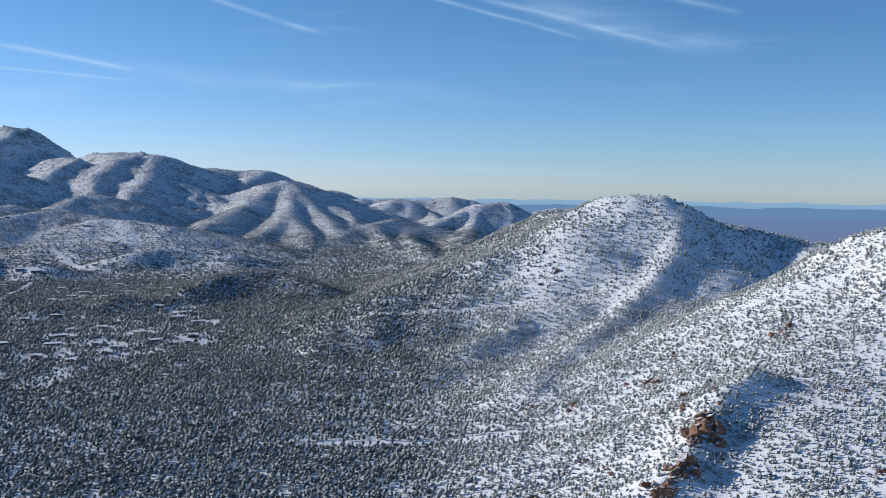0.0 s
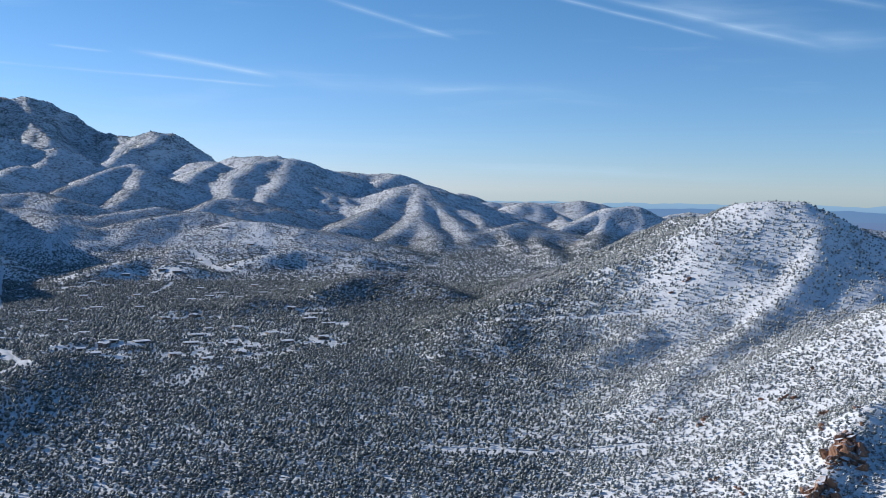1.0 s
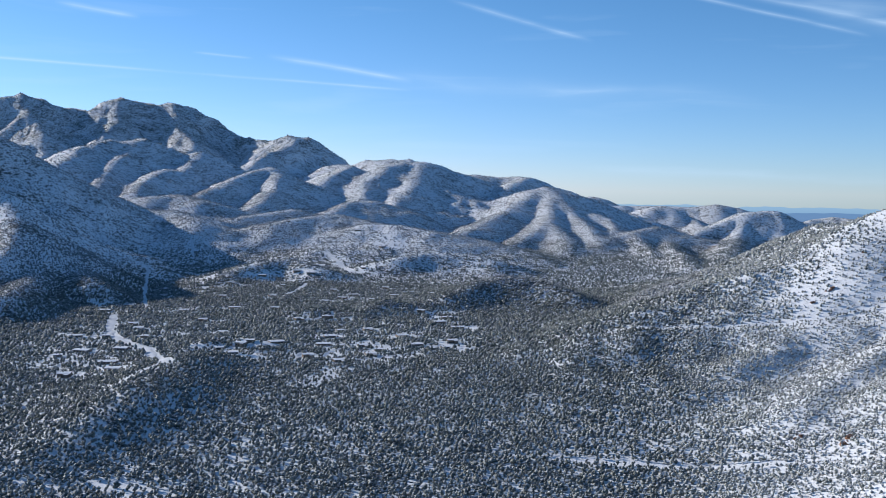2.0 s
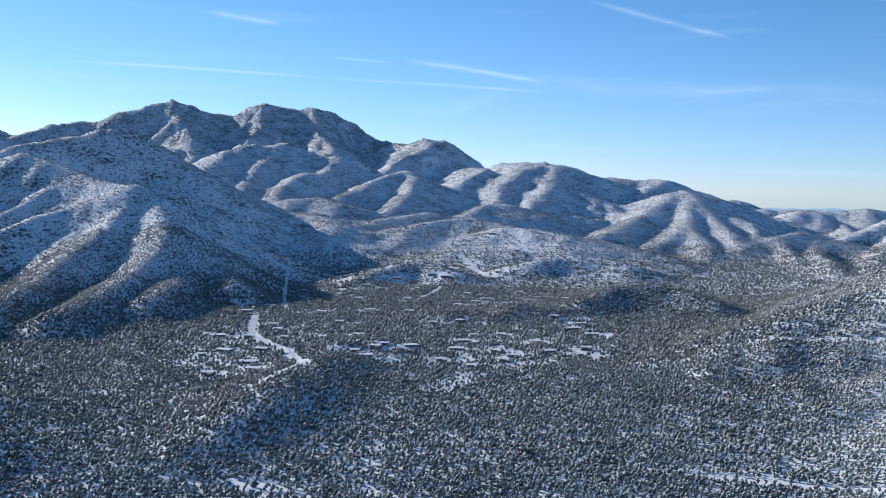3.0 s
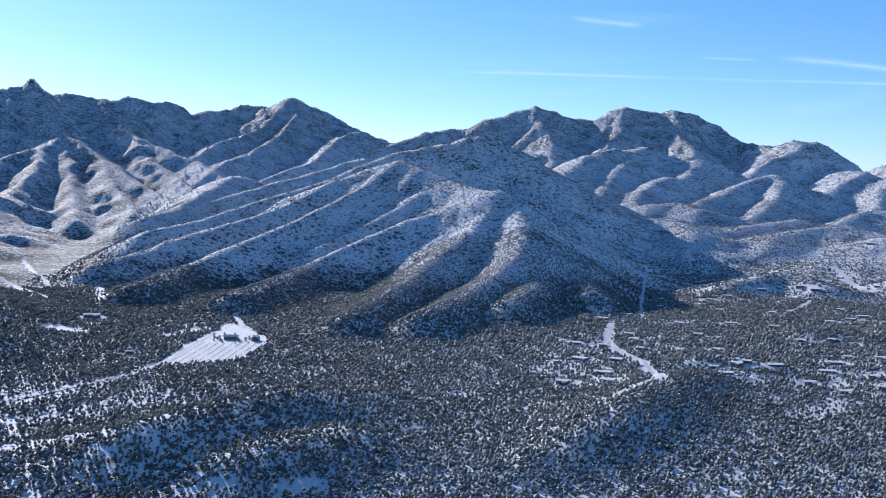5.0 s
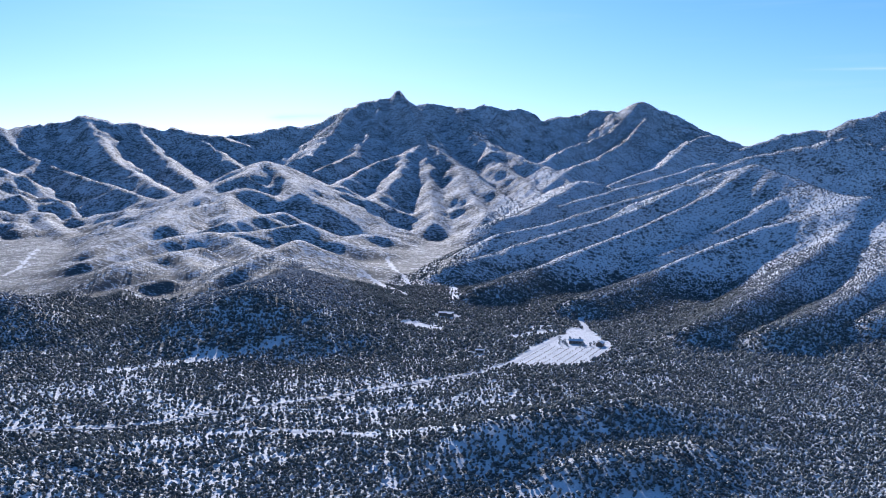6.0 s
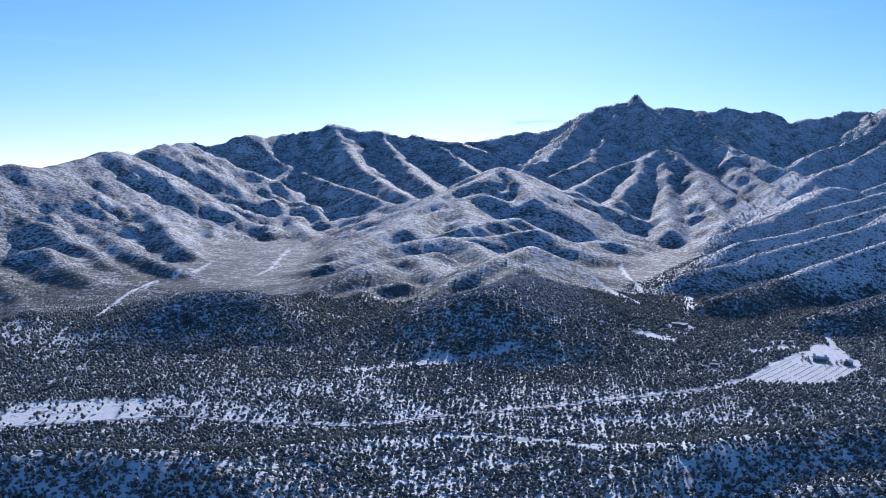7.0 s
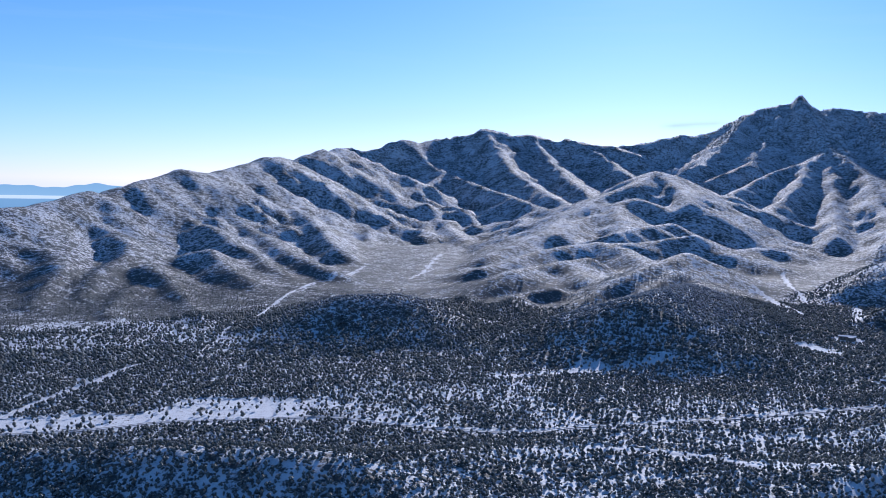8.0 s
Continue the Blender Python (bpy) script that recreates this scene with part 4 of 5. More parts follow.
def clumps(x, y, z, size, rng, count, spread_xy, low, high, rx, rz, solid):
    """Crowns of count clumps each, every clump a ragged little solid."""
    v0, f0 = solid
    x, y, z, size = (np.repeat(a, count) for a in (x, y, z, size))
    n = len(x)
    level = rng.uniform(low, high, n)
    away = spread_xy * (1 - 0.6 * (level - low) / max(high - low, 1e-3))
    cx, cy = x + rng.normal(0, 1, n) * away * size, y + rng.normal(0, 1, n) * away * size
    turn = rng.uniform(0, 2 * np.pi, n)
    v = v0[None] * (1 + rng.uniform(-0.28, 0.28, (n, len(v0), 3)))
    s = size * rng.uniform(0.75, 1.25, n)
    px = (v[..., 0] * np.cos(turn)[:, None] - v[..., 1] * np.sin(turn)[:, None]) * (rx * s)[:, None] + cx[:, None]
    py = (v[..., 0] * np.sin(turn)[:, None] + v[..., 1] * np.cos(turn)[:, None]) * (rx * s)[:, None] + cy[:, None]
    pz = v[..., 2] * (rz * s)[:, None] + (z + level * size)[:, None]
    faces = (f0[None] + (np.arange(n) * len(v0))[:, None, None]).reshape(-1, 3)
    return np.stack([px, py, pz], -1).reshape(-1, 3), faces


def scrubland(name, label, r0, r1, cell, seed, count, tall):
    """Low bushes on the slopes of the near hill."""
    rng = np.random.RandomState(seed)
    gx, gy = np.meshgrid(np.arange(-280, 660, cell), np.arange(150, 1650, cell))
    x, y = gx.ravel() + rng.uniform(-0.6, 0.6, gx.size) * cell, gy.ravel() + rng.uniform(-0.6, 0.6, gx.size) * cell
    az, r = polar(x, y)
    z = ground_at(x, y)
    keep = (r > r0) & (r < r1) & (az > -27) & (az < 3 + 3 * wave(x / 60, y / 60)) & (z > FLOOR + 6) & (rng.rand(len(x)) < 0.58 + 0.7 * wave(x / 30, y / 30))
    x, y, z = x[keep], y[keep], z[keep]
    co, faces = clumps(x, y, z, rng.uniform(0.6, 1.6, len(x)), rng, count, 0.45, 0.15, tall, 0.85 / count ** 0.4, 0.75 / count ** 0.4, TUFT)
    tagged(new(name, mesh_from(name, co, faces, M_SHRUB, True)), label, "scrub", kind="stuff")


NEAR_TREES = []


def wood(name, label, r0, r1, cell, seed, **shape):
    x, y, z, size, rng = scatter(r0, r1, cell, seed)
    az, r = polar(x, y)
    if not NEAR_TREES:
        first = np.argsort(r)[:260]
        NEAR_TREES.extend(zip(x[first], y[first], z[first], size[first], az[first]))
        x, y, z, size, az, r = (np.delete(a, first) for a in (x, y, z, size, az, r))
    frosted = (az < -1.5 + 4 * rng.rand(len(az))) & (r < 1700)
    brush = ~frosted & (r > 1000) & ((size < 0.62) | ((z > FLOOR + 16 + 14 * rng.rand(len(az))) & (z < 250 + 90 * rng.rand(len(az)))))
    # trees towards the sun take the copy with backlighting in its colour
    west = ~frosted & ~brush & (az > 52 + rng.normal(0, 6, len(az)))
    for suffix, pick, mat in (("", ~frosted & ~west & ~brush, M_TREE), ("western_", west, M_BACKLIT), ("frosted_", frosted, M_FROST), ("brushy_", brush, M_BRUSH)):
        if pick.sum() > 50:
            co, faces = clumps(x[pick], y[pick], z[pick], size[pick], rng, **shape)
            tagged(new(suffix + name, mesh_from(suffix + name, co, faces, mat, r1 < 1600)), ("snow-dusted " if suffix == "frosted_" else "") + label, "woodland", kind="stuff")


OCTA, TUFT, CONE = (OCTA_V, OCTA_F), (TUFT_V, TUFT_F), (CONE_V, CONE_F)
wood("juniper_wood", "dark green junipers and pinyons with snow on the ground between", 285, 540, 2.9, 1,
     count=3, spread_xy=0.42, low=0.4, high=2.2, rx=0.92, rz=0.95, solid=TUFT)
wood("pinyon_wood", "dark green pinyons and junipers standing close in snow", 540, 880, 2.95, 7,
     count=2, spread_xy=0.36, low=0.6, high=2.0, rx=1.02, rz=1.15, solid=TUFT)
wood("valley_wood", "dense dark green junipers across the valley floor", 880, 1500, 3.5, 2,
     count=1, spread_xy=0.15, low=1.1, high=1.4, rx=1.50, rz=1.7, solid=TUFT)
wood("hillside_wood", "dark scrubby trees on the snowy hillsides", 1500, 2750, 5.1, 3,
     count=1, spread_xy=0.1, low=-0.2, high=0.1, rx=1.65, rz=2.0, solid=CONE)
wood("mountain_wood", "dark trees on the far mountains", 2750, 4850, 9.8, 4,
     count=1, spread_xy=0.1, low=-0.3, high=0.1, rx=2.3, rz=2.5, solid=CONE)
scrubland("hill_scrub", "pale grey-green desert scrub dusted with snow", 255, 850, 2.3, 5, 2, 0.75)
scrubland("ridge_scrub", "pale grey-green scrub on a snowy hill", 850, 1580, 4.6, 6, 1, 0.8)

# ---- things ----
def part(name, bm, mat, parent=None, label="", smooth=False):
    """One mesh object from a bmesh, under a thing or under a part."""
    me = bpy.data.meshes.new(name)
    bm.to_mesh(me)
    bm.free()
    me.materials.append(mat)
    if smooth:
        me.polygons.foreach_set("use_smooth", np.full(len(me.polygons), True))
    ob = new(name, me)
    if parent is not None:
        ob.parent = parent
    if label:
        ob["label"] = label
    return ob


def box_into(bm, x0, x1, y0, y1, z0, z1, bevel=0.0):
    v = [bm.verts.new(c) for c in ((x0, y0, z0), (x1, y0, z0), (x1, y1, z0), (x0, y1, z0), (x0, y0, z1), (x1, y0, z1), (x1, y1, z1), (x0, y1, z1))]
    for f in ((3, 2, 1, 0), (4, 5, 6, 7), (0, 1, 5, 4), (1, 2, 6, 5), (2, 3, 7, 6), (3, 0, 4, 7)):
        bm.faces.new([v[i] for i in f])
    if bevel:
        bmesh.ops.bevel(bm, geom=bm.edges[:], offset=bevel, segments=1, affect="EDGES")


def snowy(name, base, light, scale, snow_from, snow_to, rough=0.85, grain=0.4):
    """A weathered surface with snow lying on what faces up."""
    m, nt, b = material(name, rough)
    geo = nt.nodes.new("ShaderNodeNewGeometry")
    info = nt.nodes.new("ShaderNodeObjectInfo")
    coords = nt.nodes.new("ShaderNodeTexCoord").outputs["Object"]
    fine, broad = noise_node(nt, scale, 4.0, coords), noise_node(nt, scale * 0.18, 3.0, coords)
    tone = mixed(nt, ranged(nt, math_node(nt, "ADD", fine.outputs["Fac"], math_node(nt, "MULTIPLY", info.outputs["Random"], 0.4)), 0.3, 1.0), base, light)
    up = nt.nodes.new("ShaderNodeSeparateXYZ")
    nt.links.new(geo.outputs["True Normal"], up.inputs["Vector"])
    lie = math_node(nt, "ADD", up.outputs["Z"], math_node(nt, "MULTIPLY", math_node(nt, "SUBTRACT", broad.outputs["Fac"], 0.5), 0.9))
    snow = ranged(nt, lie, snow_from, snow_to)
    nt.links.new(mixed(nt, snow, tone, (0.80, 0.82, 0.86)), b.inputs["Base Color"])
    bumped(nt, b, fine.outputs["Fac"], grain, 0.15)
    return m


M_ROCK = snowy("orange_granite", (0.12, 0.062, 0.040), (0.36, 0.20, 0.125), 0.7, 0.72, 0.95, 0.9, 0.8)
M_ROAD = snowy("packed_snow", (0.55, 0.57, 0.60), (0.74, 0.75, 0.78), 0.25, 0.9, 1.25)
M_TRACK = snowy("slushy_asphalt", (0.07, 0.07, 0.075), (0.22, 0.22, 0.23), 0.5, 1.05, 1.5)
M_ROOF = snowy("snowy_roof", (0.10, 0.11, 0.13), (0.20, 0.21, 0.24), 0.6, 0.0, 0.35)
M_WALL = snowy("house_wall", (0.12, 0.09, 0.07), (0.30, 0.25, 0.20), 0.8, 1.2, 1.5)
M_TRIM = snowy("house_trim", (0.06, 0.05, 0.045), (0.12, 0.10, 0.09), 1.2, 1.2, 1.5)
M_BARK = snowy("juniper_bark", (0.07, 0.05, 0.035), (0.15, 0.11, 0.08), 2.0, 1.1, 1.4)
M_TWIG = snowy("bare_twigs", (0.10, 0.075, 0.055), (0.18, 0.14, 0.11), 2.0, 0.95, 1.3)
M_GLASS, _nt, _b = material("window_glass", 0.08)
_b.inputs["Base Color"].default_value, _b.inputs["Specular IOR Level"].default_value = (0.03, 0.04, 0.05, 1), 0.6


# roads and washes, laid over the ground
def along(spots, step):
    """Evenly spaced places on a smooth curve through these spots."""
    p = np.array(spots, float)
    p = np.vstack([2 * p[0] - p[1], p, 2 * p[-1] - p[-2]])
    out = []
    for i in range(1, len(p) - 2):
        n = max(2, int(np.hypot(*(p[i + 1] - p[i])) / step))
        for t in np.arange(n) / n:
            a, b, c, d = p[i - 1], p[i], p[i + 1], p[i + 2]
            out.append(0.5 * (2 * b + (c - a) * t + (2 * a - 5 * b + 4 * c - d) * t * t + (3 * b - a - 3 * c + d) * t ** 3))
    return np.array(out + [p[-2]])


def ribbon(centre, offset, width, lift, wobble):
    d = np.gradient(centre, axis=0)
    d /= np.hypot(d[:, 0], d[:, 1])[:, None] + 1e-9
    side = np.stack([-d[:, 1], d[:, 0]], -1)
    rows = []
    for k in (-0.5, -0.17, 0.17, 0.5):
        w = width * (1 + wobble * (wave(centre[:, 0] / 17 + 7 * k, centre[:, 1] / 17) + 0.5 * wave(centre[:, 0] / 7 + 5 * k, centre[:, 1] / 7)))
        q = centre + side * (offset + k * w)[:, None]
        rows.append(np.column_stack([q, ground_at(q[:, 0], q[:, 1]) + lift - (0.35 if abs(k) > 0.4 else 0)]))
    return np.stack(rows, 1)


for r_name, r_width, spots in ROUTES:
    centre = along(spots, 5.0)
    if "wash" in r_name:                                # water wanders
        centre = centre + np.stack([9 * wave(centre[:, 0] / 60 + 3, centre[:, 1] / 60), 22 * wave(centre[:, 0] / 75, centre[:, 1] / 75 + 8) + 9 * wave(centre[:, 0] / 28, centre[:, 1] / 28)], -1)
    lanes = [("", 0.0, r_width, 0.45, M_ROAD)]
    if r_name == "highway":
        lanes += [("track", -1.6, 1.5, 0.56, M_TRACK), ("track", 1.6, 1.5, 0.56, M_TRACK)]
    base = None
    for l_name, offset, width, lift, mat in lanes:
        g = ribbon(centre, np.full(len(centre), offset), width, lift, 0.0 if l_name else (0.45 if r_name == "highway" else 0.95))
        n, k = g.shape[:2]
        i = np.arange(n * k).reshape(n, k)
        q = np.stack([i[:-1, :-1], i[:-1, 1:], i[1:, 1:], i[1:, :-1]], -1).reshape(-1, 4)
        ob = new(l_name or ("road" if "wash" not in r_name else "wash"), mesh_from(r_name, g.reshape(-1, 3), q[:, ::-1], mat, True))
        if base is None:
            base = tagged(ob, "snow-covered dry wash winding between the hills" if "wash" in r_name else "snow-covered road between the trees", "road", kind="structure")
        else:
            ob.parent = base
            ob["label"] = "dark wheel track of wet asphalt"


# boulders on the near hill
rng = random.Random(11)


def boulder_mesh(seed):
    """An angular block: a rough ball cut by flat joints, with worn edges and small pits."""
    r = random.Random(seed)
    bm = bmesh.new()
    bmesh.ops.create_icosphere(bm, subdivisions=3, radius=1.0)
    joints = []
    for _ in range(11):
        n = Vector((r.gauss(0, 1), r.gauss(0, 1), r.gauss(0, 0.8))).normalized()
        joints.append((n, r.uniform(0.40, 0.74)))
    for v in bm.verts:
        p = v.co * 1.1
        for n, d in joints:
            over = p.dot(n) - d
            if over > 0:
                p = p - n * over * 0.94
        q = p * 3.1 + Vector((seed, 0, 0))
        v.co = p * (1 + 0.10 * math.sin(q.x * 2.3 + q.y) * math.sin(q.y * 1.9 - q.z) + 0.05 * r.uniform(-1, 1))
    me = bpy.data.meshes.new("boulder")
    bm.to_mesh(me)
    bm.free()
    me.materials.append(M_ROCK)
    return me


BOULDERS = [boulder_mesh(40 + i) for i in range(9)]
OUTCROPS = []
OUTCROPS += [(112, 426, 10, 4.2), (113, 419, 8, 3.6), (109, 420, 8, 3.4), (115, 434, 7, 3.0), (105, 411, 6, 2.8), (116, 425, 6, 2.8), (100, 397, 7, 3.2), (95, 392, 7, 3.0), (87, 384, 7, 2.8), (104, 414, 5, 2.2), (116, 418, 4, 1.8), (123, 502, 4, 2.0), (111, 462, 4, 1.7), (127, 464, 2, 1.6), (96, 390, 5, 3.2)]
OUTCROPS += [(90, 387, 6, 2.6), (81, 390, 3, 2.0), (84, 381, 5, 2.4), (100, 392, 2, 2.2), (76, 564, 5, 2.2), (72, 558, 3, 1.7), (51, 582, 3, 1.5), (116, 564, 3, 1.8), (121, 558, 2, 1.5), (194, 570, 6, 2.2), (188, 568, 3, 1.6), (192, 556, 2, 1.7), (66, 449, 3, 1.6), (65, 413, 2, 2.2), (55, 443, 3, 1.4)]
OUTCROPS += [(41, 422, 4, 2.0), (46, 425, 2, 1.6), (106, 578, 2, 1.4), (141, 606, 2, 1.3), (164, 638, 2, 1.2), (186, 458, 3, 1.6), (196, 463, 3, 1.6), (164, 367, 2, 1.6), (72, 430, 2, 1.4), (73, 422, 2, 1.2), (114, 406, 3, 1.5), (126, 446, 2, 1.4), (90, 912, 2, 1.6), (105, 930, 3, 1.8), (138, 984, 3, 2.0)]

for ox, oy, count, girth in OUTCROPS:
    lie = rng.uniform(0.5, 1.1)                      # the blocks of one crag dip alike
    for k in range(count + 2):
        s = girth * (0.24 + 0.9 * rng.random() ** 1.7) * 1.4
        x, y = ox + rng.gauss(0, girth * 0.75), oy + rng.gauss(0, girth * 0.75)
        z = float(ground_at(x, y)) + s * (0.02 + (0.30 if k < 3 else 0.0))
        ob = tagged(new("boulder", rng.choice(BOULDERS)), "weathered red-brown granite boulder with patches of snow", "boulder", "boulders on the hillside")
        ob.matrix_basis = Matrix.LocRotScale((x, y, z), Euler((rng.gauss(0, 0.25), rng.gauss(0.25, 0.25), lie + rng.gauss(0, 0.35))), (s * rng.uniform(0.9, 1.5), s * rng.uniform(0.5, 0.9), s * rng.uniform(0.5, 0.85)))


# the trees that stand nearest, each with its trunk and crown
def tree_model(seed):
    r = random.Random(seed)
    bm = bmesh.new()
    rings = []
    for i in range(5):
        u = i / 4
        rad, h = 0.16 * (1 - 0.75 * u), -0.3 + 2.4 * u
        bend = (0.12 * math.sin(seed + 2 * u), 0.1 * math.cos(seed * 2 + 2 * u))
        rings.append([bm.verts.new((bend[0] + rad * math.cos(a * math.tau / 6), bend[1] + rad * math.sin(a * math.tau / 6), h)) for a in range(6)])
    for lo, hi in zip(rings[:-1], rings[1:]):
        for a in range(6):
            bm.faces.new((lo[a], lo[(a + 1) % 6], hi[(a + 1) % 6], hi[a]))
    bm.faces.new(rings[-1])
    for k in range(5):                               # limbs
        a, h = r.uniform(0, 6.3), r.uniform(0.5, 1.5)
        p, q = Vector((0, 0, h)), Vector((math.cos(a) * 0.9, math.sin(a) * 0.9, h + r.uniform(0.4, 0.9)))
        s = Vector((-math.sin(a), math.cos(a), 0)) * 0.05
        t = Vector((0, 0, 0.05))
        v = [bm.verts.new(c) for c in (p + s, p - s + t, p - t, q)]
        for f in ((0, 1, 3), (1, 2, 3), (2, 0, 3)):
            bm.faces.new([v[i] for i in f])
    trunk = bm
    crown = bmesh.new()
    for k in range(44):
        h = r.uniform(0.35, 3.1)
        wide = 1.15 * math.sqrt(max(0.05, 1 - ((h - 1.4) / 1.9) ** 2))
        a, d = r.uniform(0, 6.3), wide * math.sqrt(r.random())
        c, s = Vector((d * math.cos(a), d * math.sin(a), h)), r.uniform(0.22, 0.42)
        v = [crown.verts.new(c + Vector(o) * s * r.uniform(0.7, 1.4)) for o in OCTA_V]
        for f in OCTA_F:
            crown.faces.new([v[i] for i in f])
    return trunk, crown


MODELS = []
for k in range(6):
    trunk_bm, crown_bm = tree_model(k)
    tree = tagged(new("juniper_tree"), "bushy green juniper dusted with snow on a snowy slope", "tree", "junipers on the near slope")
    part("trunk", trunk_bm, M_BARK, tree)
    part("crown", crown_bm, M_FROST, tree)
    MODELS.append(tree)
for k, (x, y, z, s, az) in enumerate(NEAR_TREES):
    m = Matrix.Translation((x, y, z - 0.1)) @ pose(0, 0, 0, 0, 0, (k * 137) % 360)
    if k < 6:
        MODELS[k].scale = (s * 0.80,) * 3
        MODELS[k].matrix_basis = m @ Matrix.Diagonal((s * 0.80,) * 3 + (1,))
    else:
        ob = copy_thing(MODELS[k % 6], m)
        ob.scale = (s * 0.80,) * 3


# houses of the village
def house_model(length, depth, wall, rise, wing, seed):
    """A low gabled house with a snowy roof, door, windows and chimney; its ridge runs along x."""
    r = random.Random(seed)
    house = tagged(new("house"), "low dark-walled house under a snow-covered roof", "house", "houses of the village")
    l, d = length / 2, depth / 2
    bm = bmesh.new()
    v = [bm.verts.new(c) for c in ((-l, -d, -1.5), (l, -d, -1.5), (l, d, -1.5), (-l, d, -1.5), (-l, -d, wall), (l, -d, wall), (l, d, wall), (-l, d, wall), (-l, 0, wall + rise), (l, 0, wall + rise))]
    for f in ((0, 1, 5, 4), (2, 3, 7, 6), (1, 2, 6, 9, 5), (3, 0, 4, 8, 7), (3, 2, 1, 0)):
        bm.faces.new([v[i] for i in f])
    if wing:
        box_into(bm, l * 0.2, l * 0.8, -d - wing, -d + 0.2, -1.5, wall - 0.3)
    part("wall", bm, M_WALL, house)
    bm, e = bmesh.new(), 0.45
    for sgn in (-1, 1):
        slope = rise / d
        y1, z1 = sgn * (d + e), wall - slope * e
        lo = [(-l - e, 0, wall + rise), (l + e, 0, wall + rise), (l + e, y1, z1), (-l - e, y1, z1)]
        q = [bm.verts.new((x, y, z + 0.05)) for x, y, z in lo] + [bm.verts.new((x, y, z + 0.4)) for x, y, z in lo]
        order = ((4, 5, 6, 7), (3, 2, 1, 0), (0, 1, 5, 4), (1, 2, 6, 5), (2, 3, 7, 6), (3, 0, 4, 7))
        for f in order:
            bm.faces.new([q[i] for i in (f if sgn < 0 else f[::-1])])
    if wing:
        box_into(bm, l * 0.2 - 0.4, l * 0.8 + 0.4, -d - wing - 0.4, -d, wall - 0.28, wall + 0.1)
    bmesh.ops.recalc_face_normals(bm, faces=bm.faces[:])
    part("roof", bm, M_ROOF, house, "roof under a layer of snow")
    bm = bmesh.new()
    box_into(bm, -l * 0.4, -l * 0.4 + 0.8, d * 0.2, d * 0.2 + 0.8, wall, wall + rise + 0.9)
    part("chimney", bm, M_TRIM, house)
    for sgn in (-1, 1):
        for k in range(4):
            x = -l + length * (k + 0.7) / 4.6
            if k == 1 and sgn < 0:
                bm = bmesh.new()
                box_into(bm, x - 0.5, x + 0.5, sgn * d - 0.06, sgn * d + 0.06, 0.0, 2.05)
                part("door", bm, M_TRIM, house)
                continue
            bm = bmesh.new()
            box_into(bm, x - 0.7, x + 0.7, sgn * d - 0.05, sgn * d + 0.05, 0.9, 2.1)
            part("window", bm, M_GLASS, house)
    return house


KINDS = [house_model(11, 9, 2.1, 0.45, 0, 1), house_model(9, 8.5, 2.1, 0.4, 3.5, 2), house_model(13, 9, 2.1, 0.4, 0, 3), house_model(9, 8, 3.2, 0.5, 3, 4), house_model(7, 7, 2.1, 0.35, 0, 5)]
for k, (hx, hy) in enumerate(HOUSES):
    m = pose(hx, hy, float(ground_at(hx, hy)) - 0.3, 0, 0, rng.choice((15, 25, 40, 105, 30)) + rng.uniform(-12, 12))
    if k < len(KINDS):
        KINDS[k].matrix_basis = m
    else:
        copy_thing(KINDS[(k * 7 + k // 5) % 5], m)

# the lodge, its shed, and the ranch house in the orchard
lodge = house_model(17, 9, 2.8, 0.9, 5, 6)
lodge.name = "lodge"
tagged(lodge, "long dark lodge with a pale metal roof among trees", "lodge")
lodge.matrix_basis = pose(*LODGE, float(ground_at(*LODGE)) + 0.8, 0, 0, 58)
shed = house_model(7, 5.5, 2.3, 0.6, 0, 7)
shed.name = "cabin"
tagged(shed, "small dark cabin under snow in a clearing", "cabin")
shed.matrix_basis = pose(*SHED, float(ground_at(*SHED)) + 0.5, 0, 0, 60)
ranch = house_model(13, 7, 2.6, 1.2, 0, 8)
ranch.name = "ranch_house"
tagged(ranch, "low dark ranch house beside a snowy orchard", "house")
ranch.matrix_basis = pose(*RANCH, float(ground_at(*RANCH)) + 0.5, 0, 0, 50)


# leafy trees and a barn round the ranch house
for k in range(16):
    a, d = k * 2.4, 11 + (k * 37) % 17
    x, y = RANCH[0] + d * math.cos(a), RANCH[1] + 0.8 * d * math.sin(a)
    ob = copy_thing(MODELS[k % 6], pose(x, y, float(ground_at(x, y)) - 0.1, 0, 0, k * 77))
    ob.scale = (1.0 + 0.1 * (k % 5),) * 3
barn = house_model(9, 6, 2.8, 1.6, 0, 9)
barn.name = "barn"
tagged(barn, "small dark barn under snow beside a white field", "barn")
barn.matrix_basis = pose(RANCH[0] + 20, RANCH[1] + 14, float(ground_at(RANCH[0] + 20, RANCH[1] + 14)) + 0.2, 0, 0, 130)


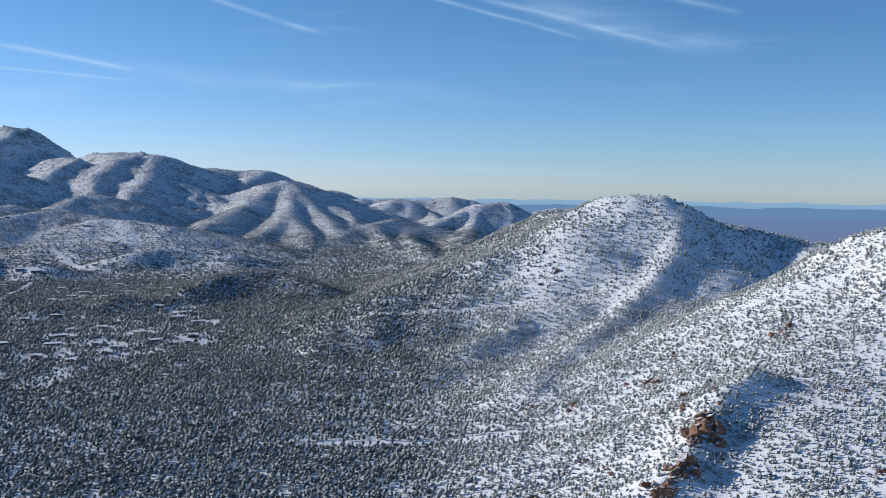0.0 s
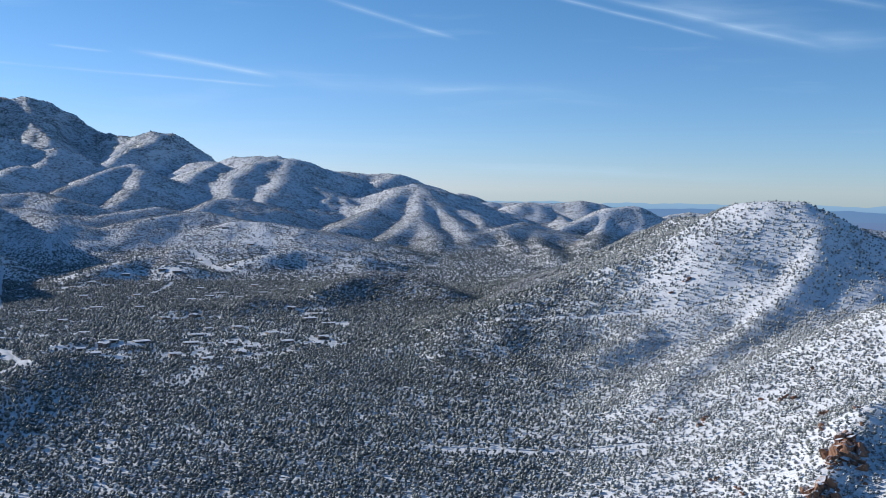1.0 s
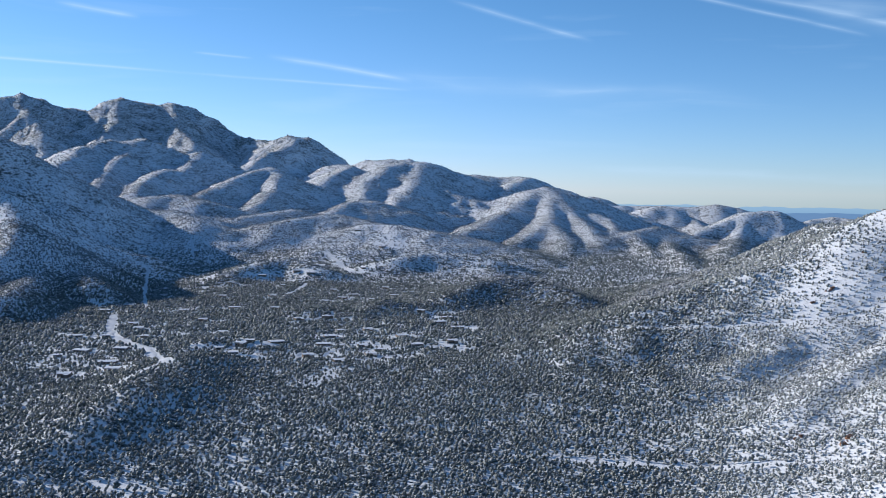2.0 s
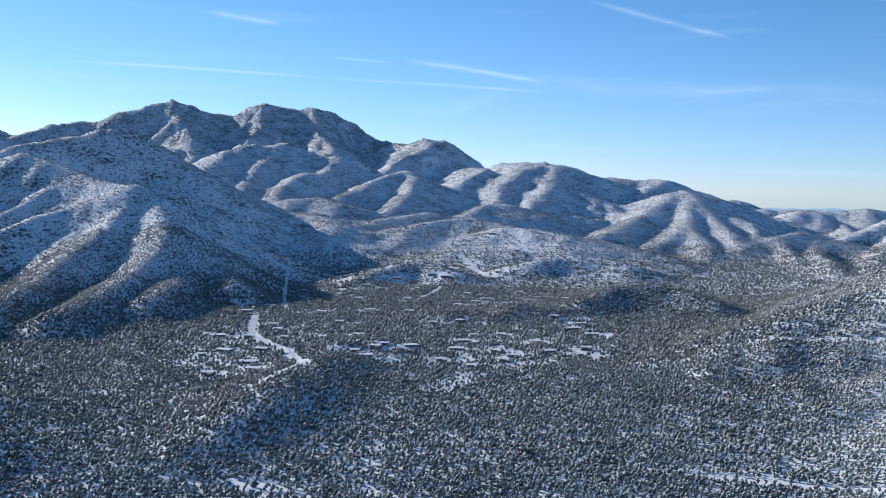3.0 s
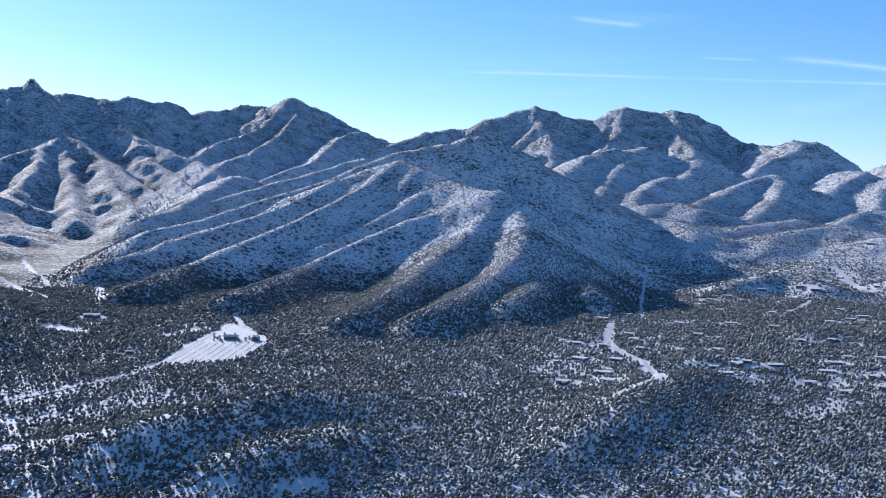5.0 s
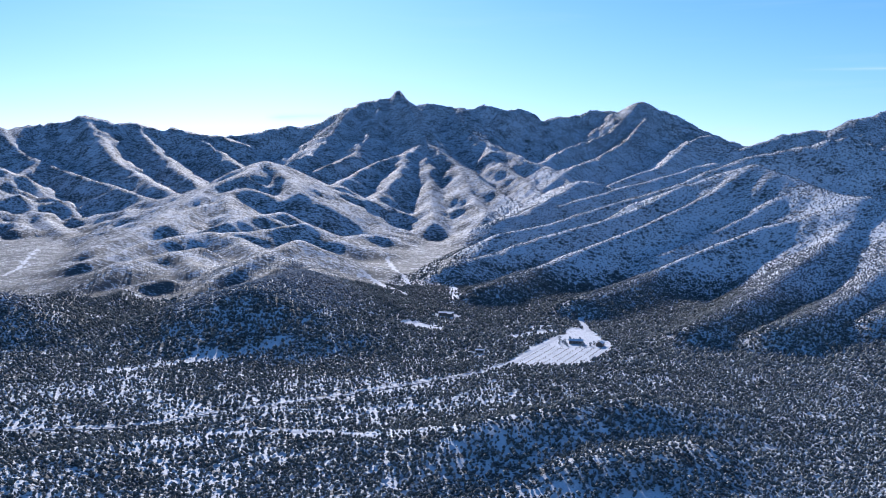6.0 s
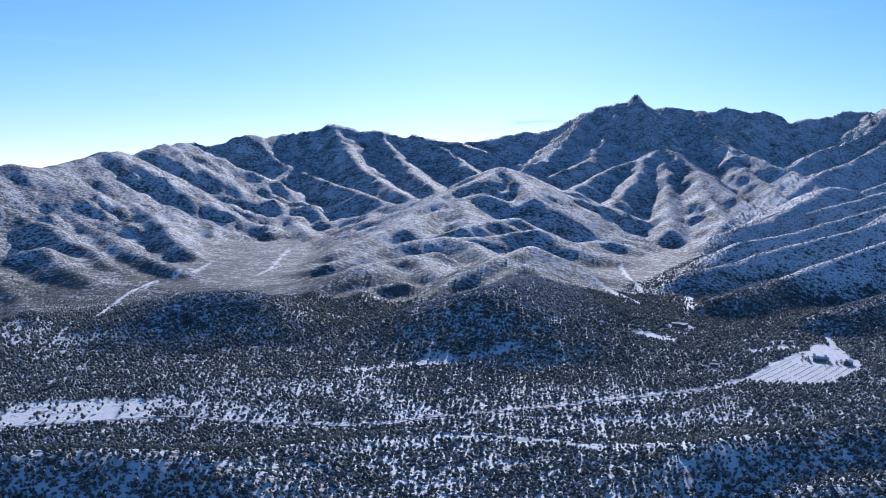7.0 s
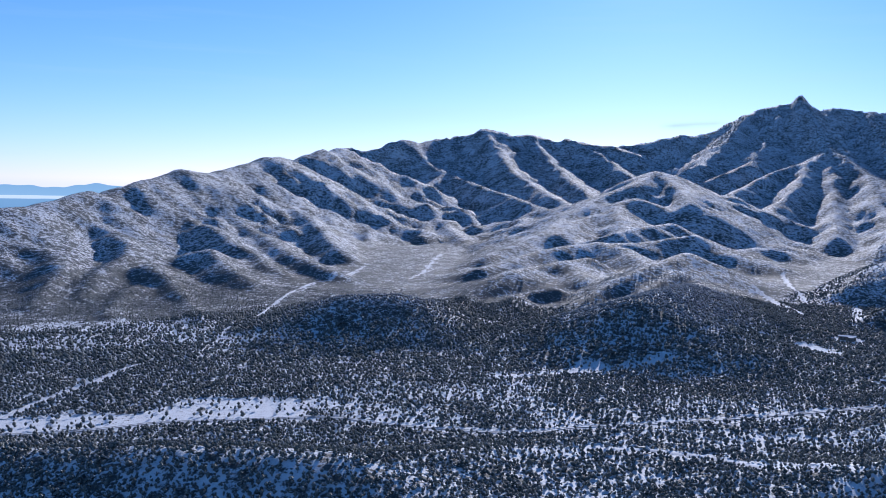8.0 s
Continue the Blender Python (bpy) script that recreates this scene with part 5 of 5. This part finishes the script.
# bare orchard trees in rows on the white field
def orchard_model(seed):
    r = random.Random(seed)
    tree = tagged(new("orchard_tree"), "small bare orchard tree standing in snow", "tree", "orchard rows on the white field")
    bm = bmesh.new()
    bmesh.ops.create_cone(bm, segments=5, radius1=0.09, radius2=0.06, depth=1.2, matrix=Matrix.Translation((0, 0, 0.4)))
    part("trunk", bm, M_BARK, tree)
    bm = bmesh.new()
    for k in range(30):
        a, h, d = r.uniform(0, 6.3), r.uniform(0.9, 2.1), r.uniform(0.5, 1.2)
        p, q = Vector((0, 0, r.uniform(0.5, 1.0))), Vector((d * math.cos(a), d * math.sin(a), h))
        s = Vector((-math.sin(a), math.cos(a), 0)) * 0.09
        v = [bm.verts.new(c) for c in (p + s, p - s, p + Vector((0, 0, 0.06)), q)]
        for f in ((0, 1, 3), (1, 2, 3), (2, 0, 3)):
            bm.faces.new([v[i] for i in f])
    part("branches", bm, M_TWIG, tree)
    return tree


o_models = [orchard_model(1), orchard_model(2)]
fa, fb = Vector((*FIELD[0], 0)), Vector((*FIELD[2], 0))
run = (fb - fa).normalized()
cross = Vector((run.y, -run.x, 0))
o_count = 0
for i in range(22):
    for j in range(10):
        q = fa + run * (8 + i * 6.2) + cross * (6 + j * 7.0)
        if o_count < 190 and in_field(np.array([q.x]), np.array([q.y]))[0] and (q.x - RANCH[0]) ** 2 + (q.y - RANCH[1]) ** 2 > 900 and (i * 7 + j * 3) % 11:
            m = pose(q.x, q.y, float(ground_at(q.x, q.y)) - 0.1, 0, 0, (i * 57 + j * 91) % 360)
            if o_count < 2:
                o_models[o_count].matrix_basis = m
            else:
                copy_thing(o_models[o_count % 2], m)
            o_count += 1


# ---- the far distance: plain glowing bands behind everything, haze in their colours ----
def distance(name, label, az0, az1, radius, foot, top, jag, low, high, seed):
    """A self-lit band for a far plain or range, haze painted in, its upper edge rising and falling by jag degrees."""
    a = np.arange(az0, az1, 0.12)
    edge = top + jag * (1.2 * wave(a / 2.6 + seed, a * 0 + seed) + 0.6 * wave(a / 0.8 + seed, a * 0))
    rows = [np.stack([CX - radius * np.sin(np.radians(a)), CY + radius * np.cos(np.radians(a)), 195 + radius * np.tan(np.radians(foot + (edge - foot) * u))], -1) for u in (0, 0.5, 1)]
    back = rows[2] * np.array([1.004, 1.004, 1.0])
    g = np.stack(rows + [back], 0)
    n, k = g.shape[:2]
    i = np.arange(n * k).reshape(n, k)
    q = np.stack([i[:-1, :-1], i[:-1, 1:], i[1:, 1:], i[1:, :-1]], -1).reshape(-1, 4)
    m = bpy.data.materials.new(name)
    m.use_nodes = True
    nt = m.node_tree
    nt.nodes.remove(nt.nodes["Principled BSDF"])
    # the band glows by itself; low and high carry the painted haze
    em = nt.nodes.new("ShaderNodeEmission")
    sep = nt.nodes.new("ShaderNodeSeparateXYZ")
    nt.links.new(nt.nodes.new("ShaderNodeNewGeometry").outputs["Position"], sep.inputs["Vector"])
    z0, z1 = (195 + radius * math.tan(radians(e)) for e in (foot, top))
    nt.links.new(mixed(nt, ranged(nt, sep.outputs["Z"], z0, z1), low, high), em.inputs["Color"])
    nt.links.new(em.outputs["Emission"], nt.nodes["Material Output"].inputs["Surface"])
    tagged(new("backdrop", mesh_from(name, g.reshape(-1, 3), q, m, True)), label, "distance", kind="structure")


distance("east_range", "glowing backdrop of desert ranges in painted pale blue haze", -34, 12, 4890, -1.4, -0.72, 0.16, (0.20, 0.34, 0.50), (0.27, 0.42, 0.57), 3)
distance("east_mesas", "glowing backdrop of low mesas in painted blue haze", -34, 12, 4880, -2.2, -1.00, 0.10, (0.16, 0.24, 0.40), (0.14, 0.25, 0.42), 5)
distance("east_plain", "glowing backdrop of the desert plain in painted lilac haze", -34, 10, 4870, -3.6, -1.55, 0.03, (0.16, 0.18, 0.30), (0.15, 0.23, 0.39), 8)
distance("west_range", "glowing backdrop of ranges in painted haze beyond the valley fog", 94, 130, 4890, -1.4, -0.32, 0.22, (0.36, 0.56, 0.72), (0.28, 0.48, 0.66), 13)
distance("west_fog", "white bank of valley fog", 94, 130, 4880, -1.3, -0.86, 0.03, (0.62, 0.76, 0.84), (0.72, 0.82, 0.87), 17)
distance("west_plain", "glowing backdrop of the far plain under painted blue haze", 94, 130, 4870, -3.6, -1.04, 0.02, (0.14, 0.30, 0.50), (0.24, 0.42, 0.60), 19)
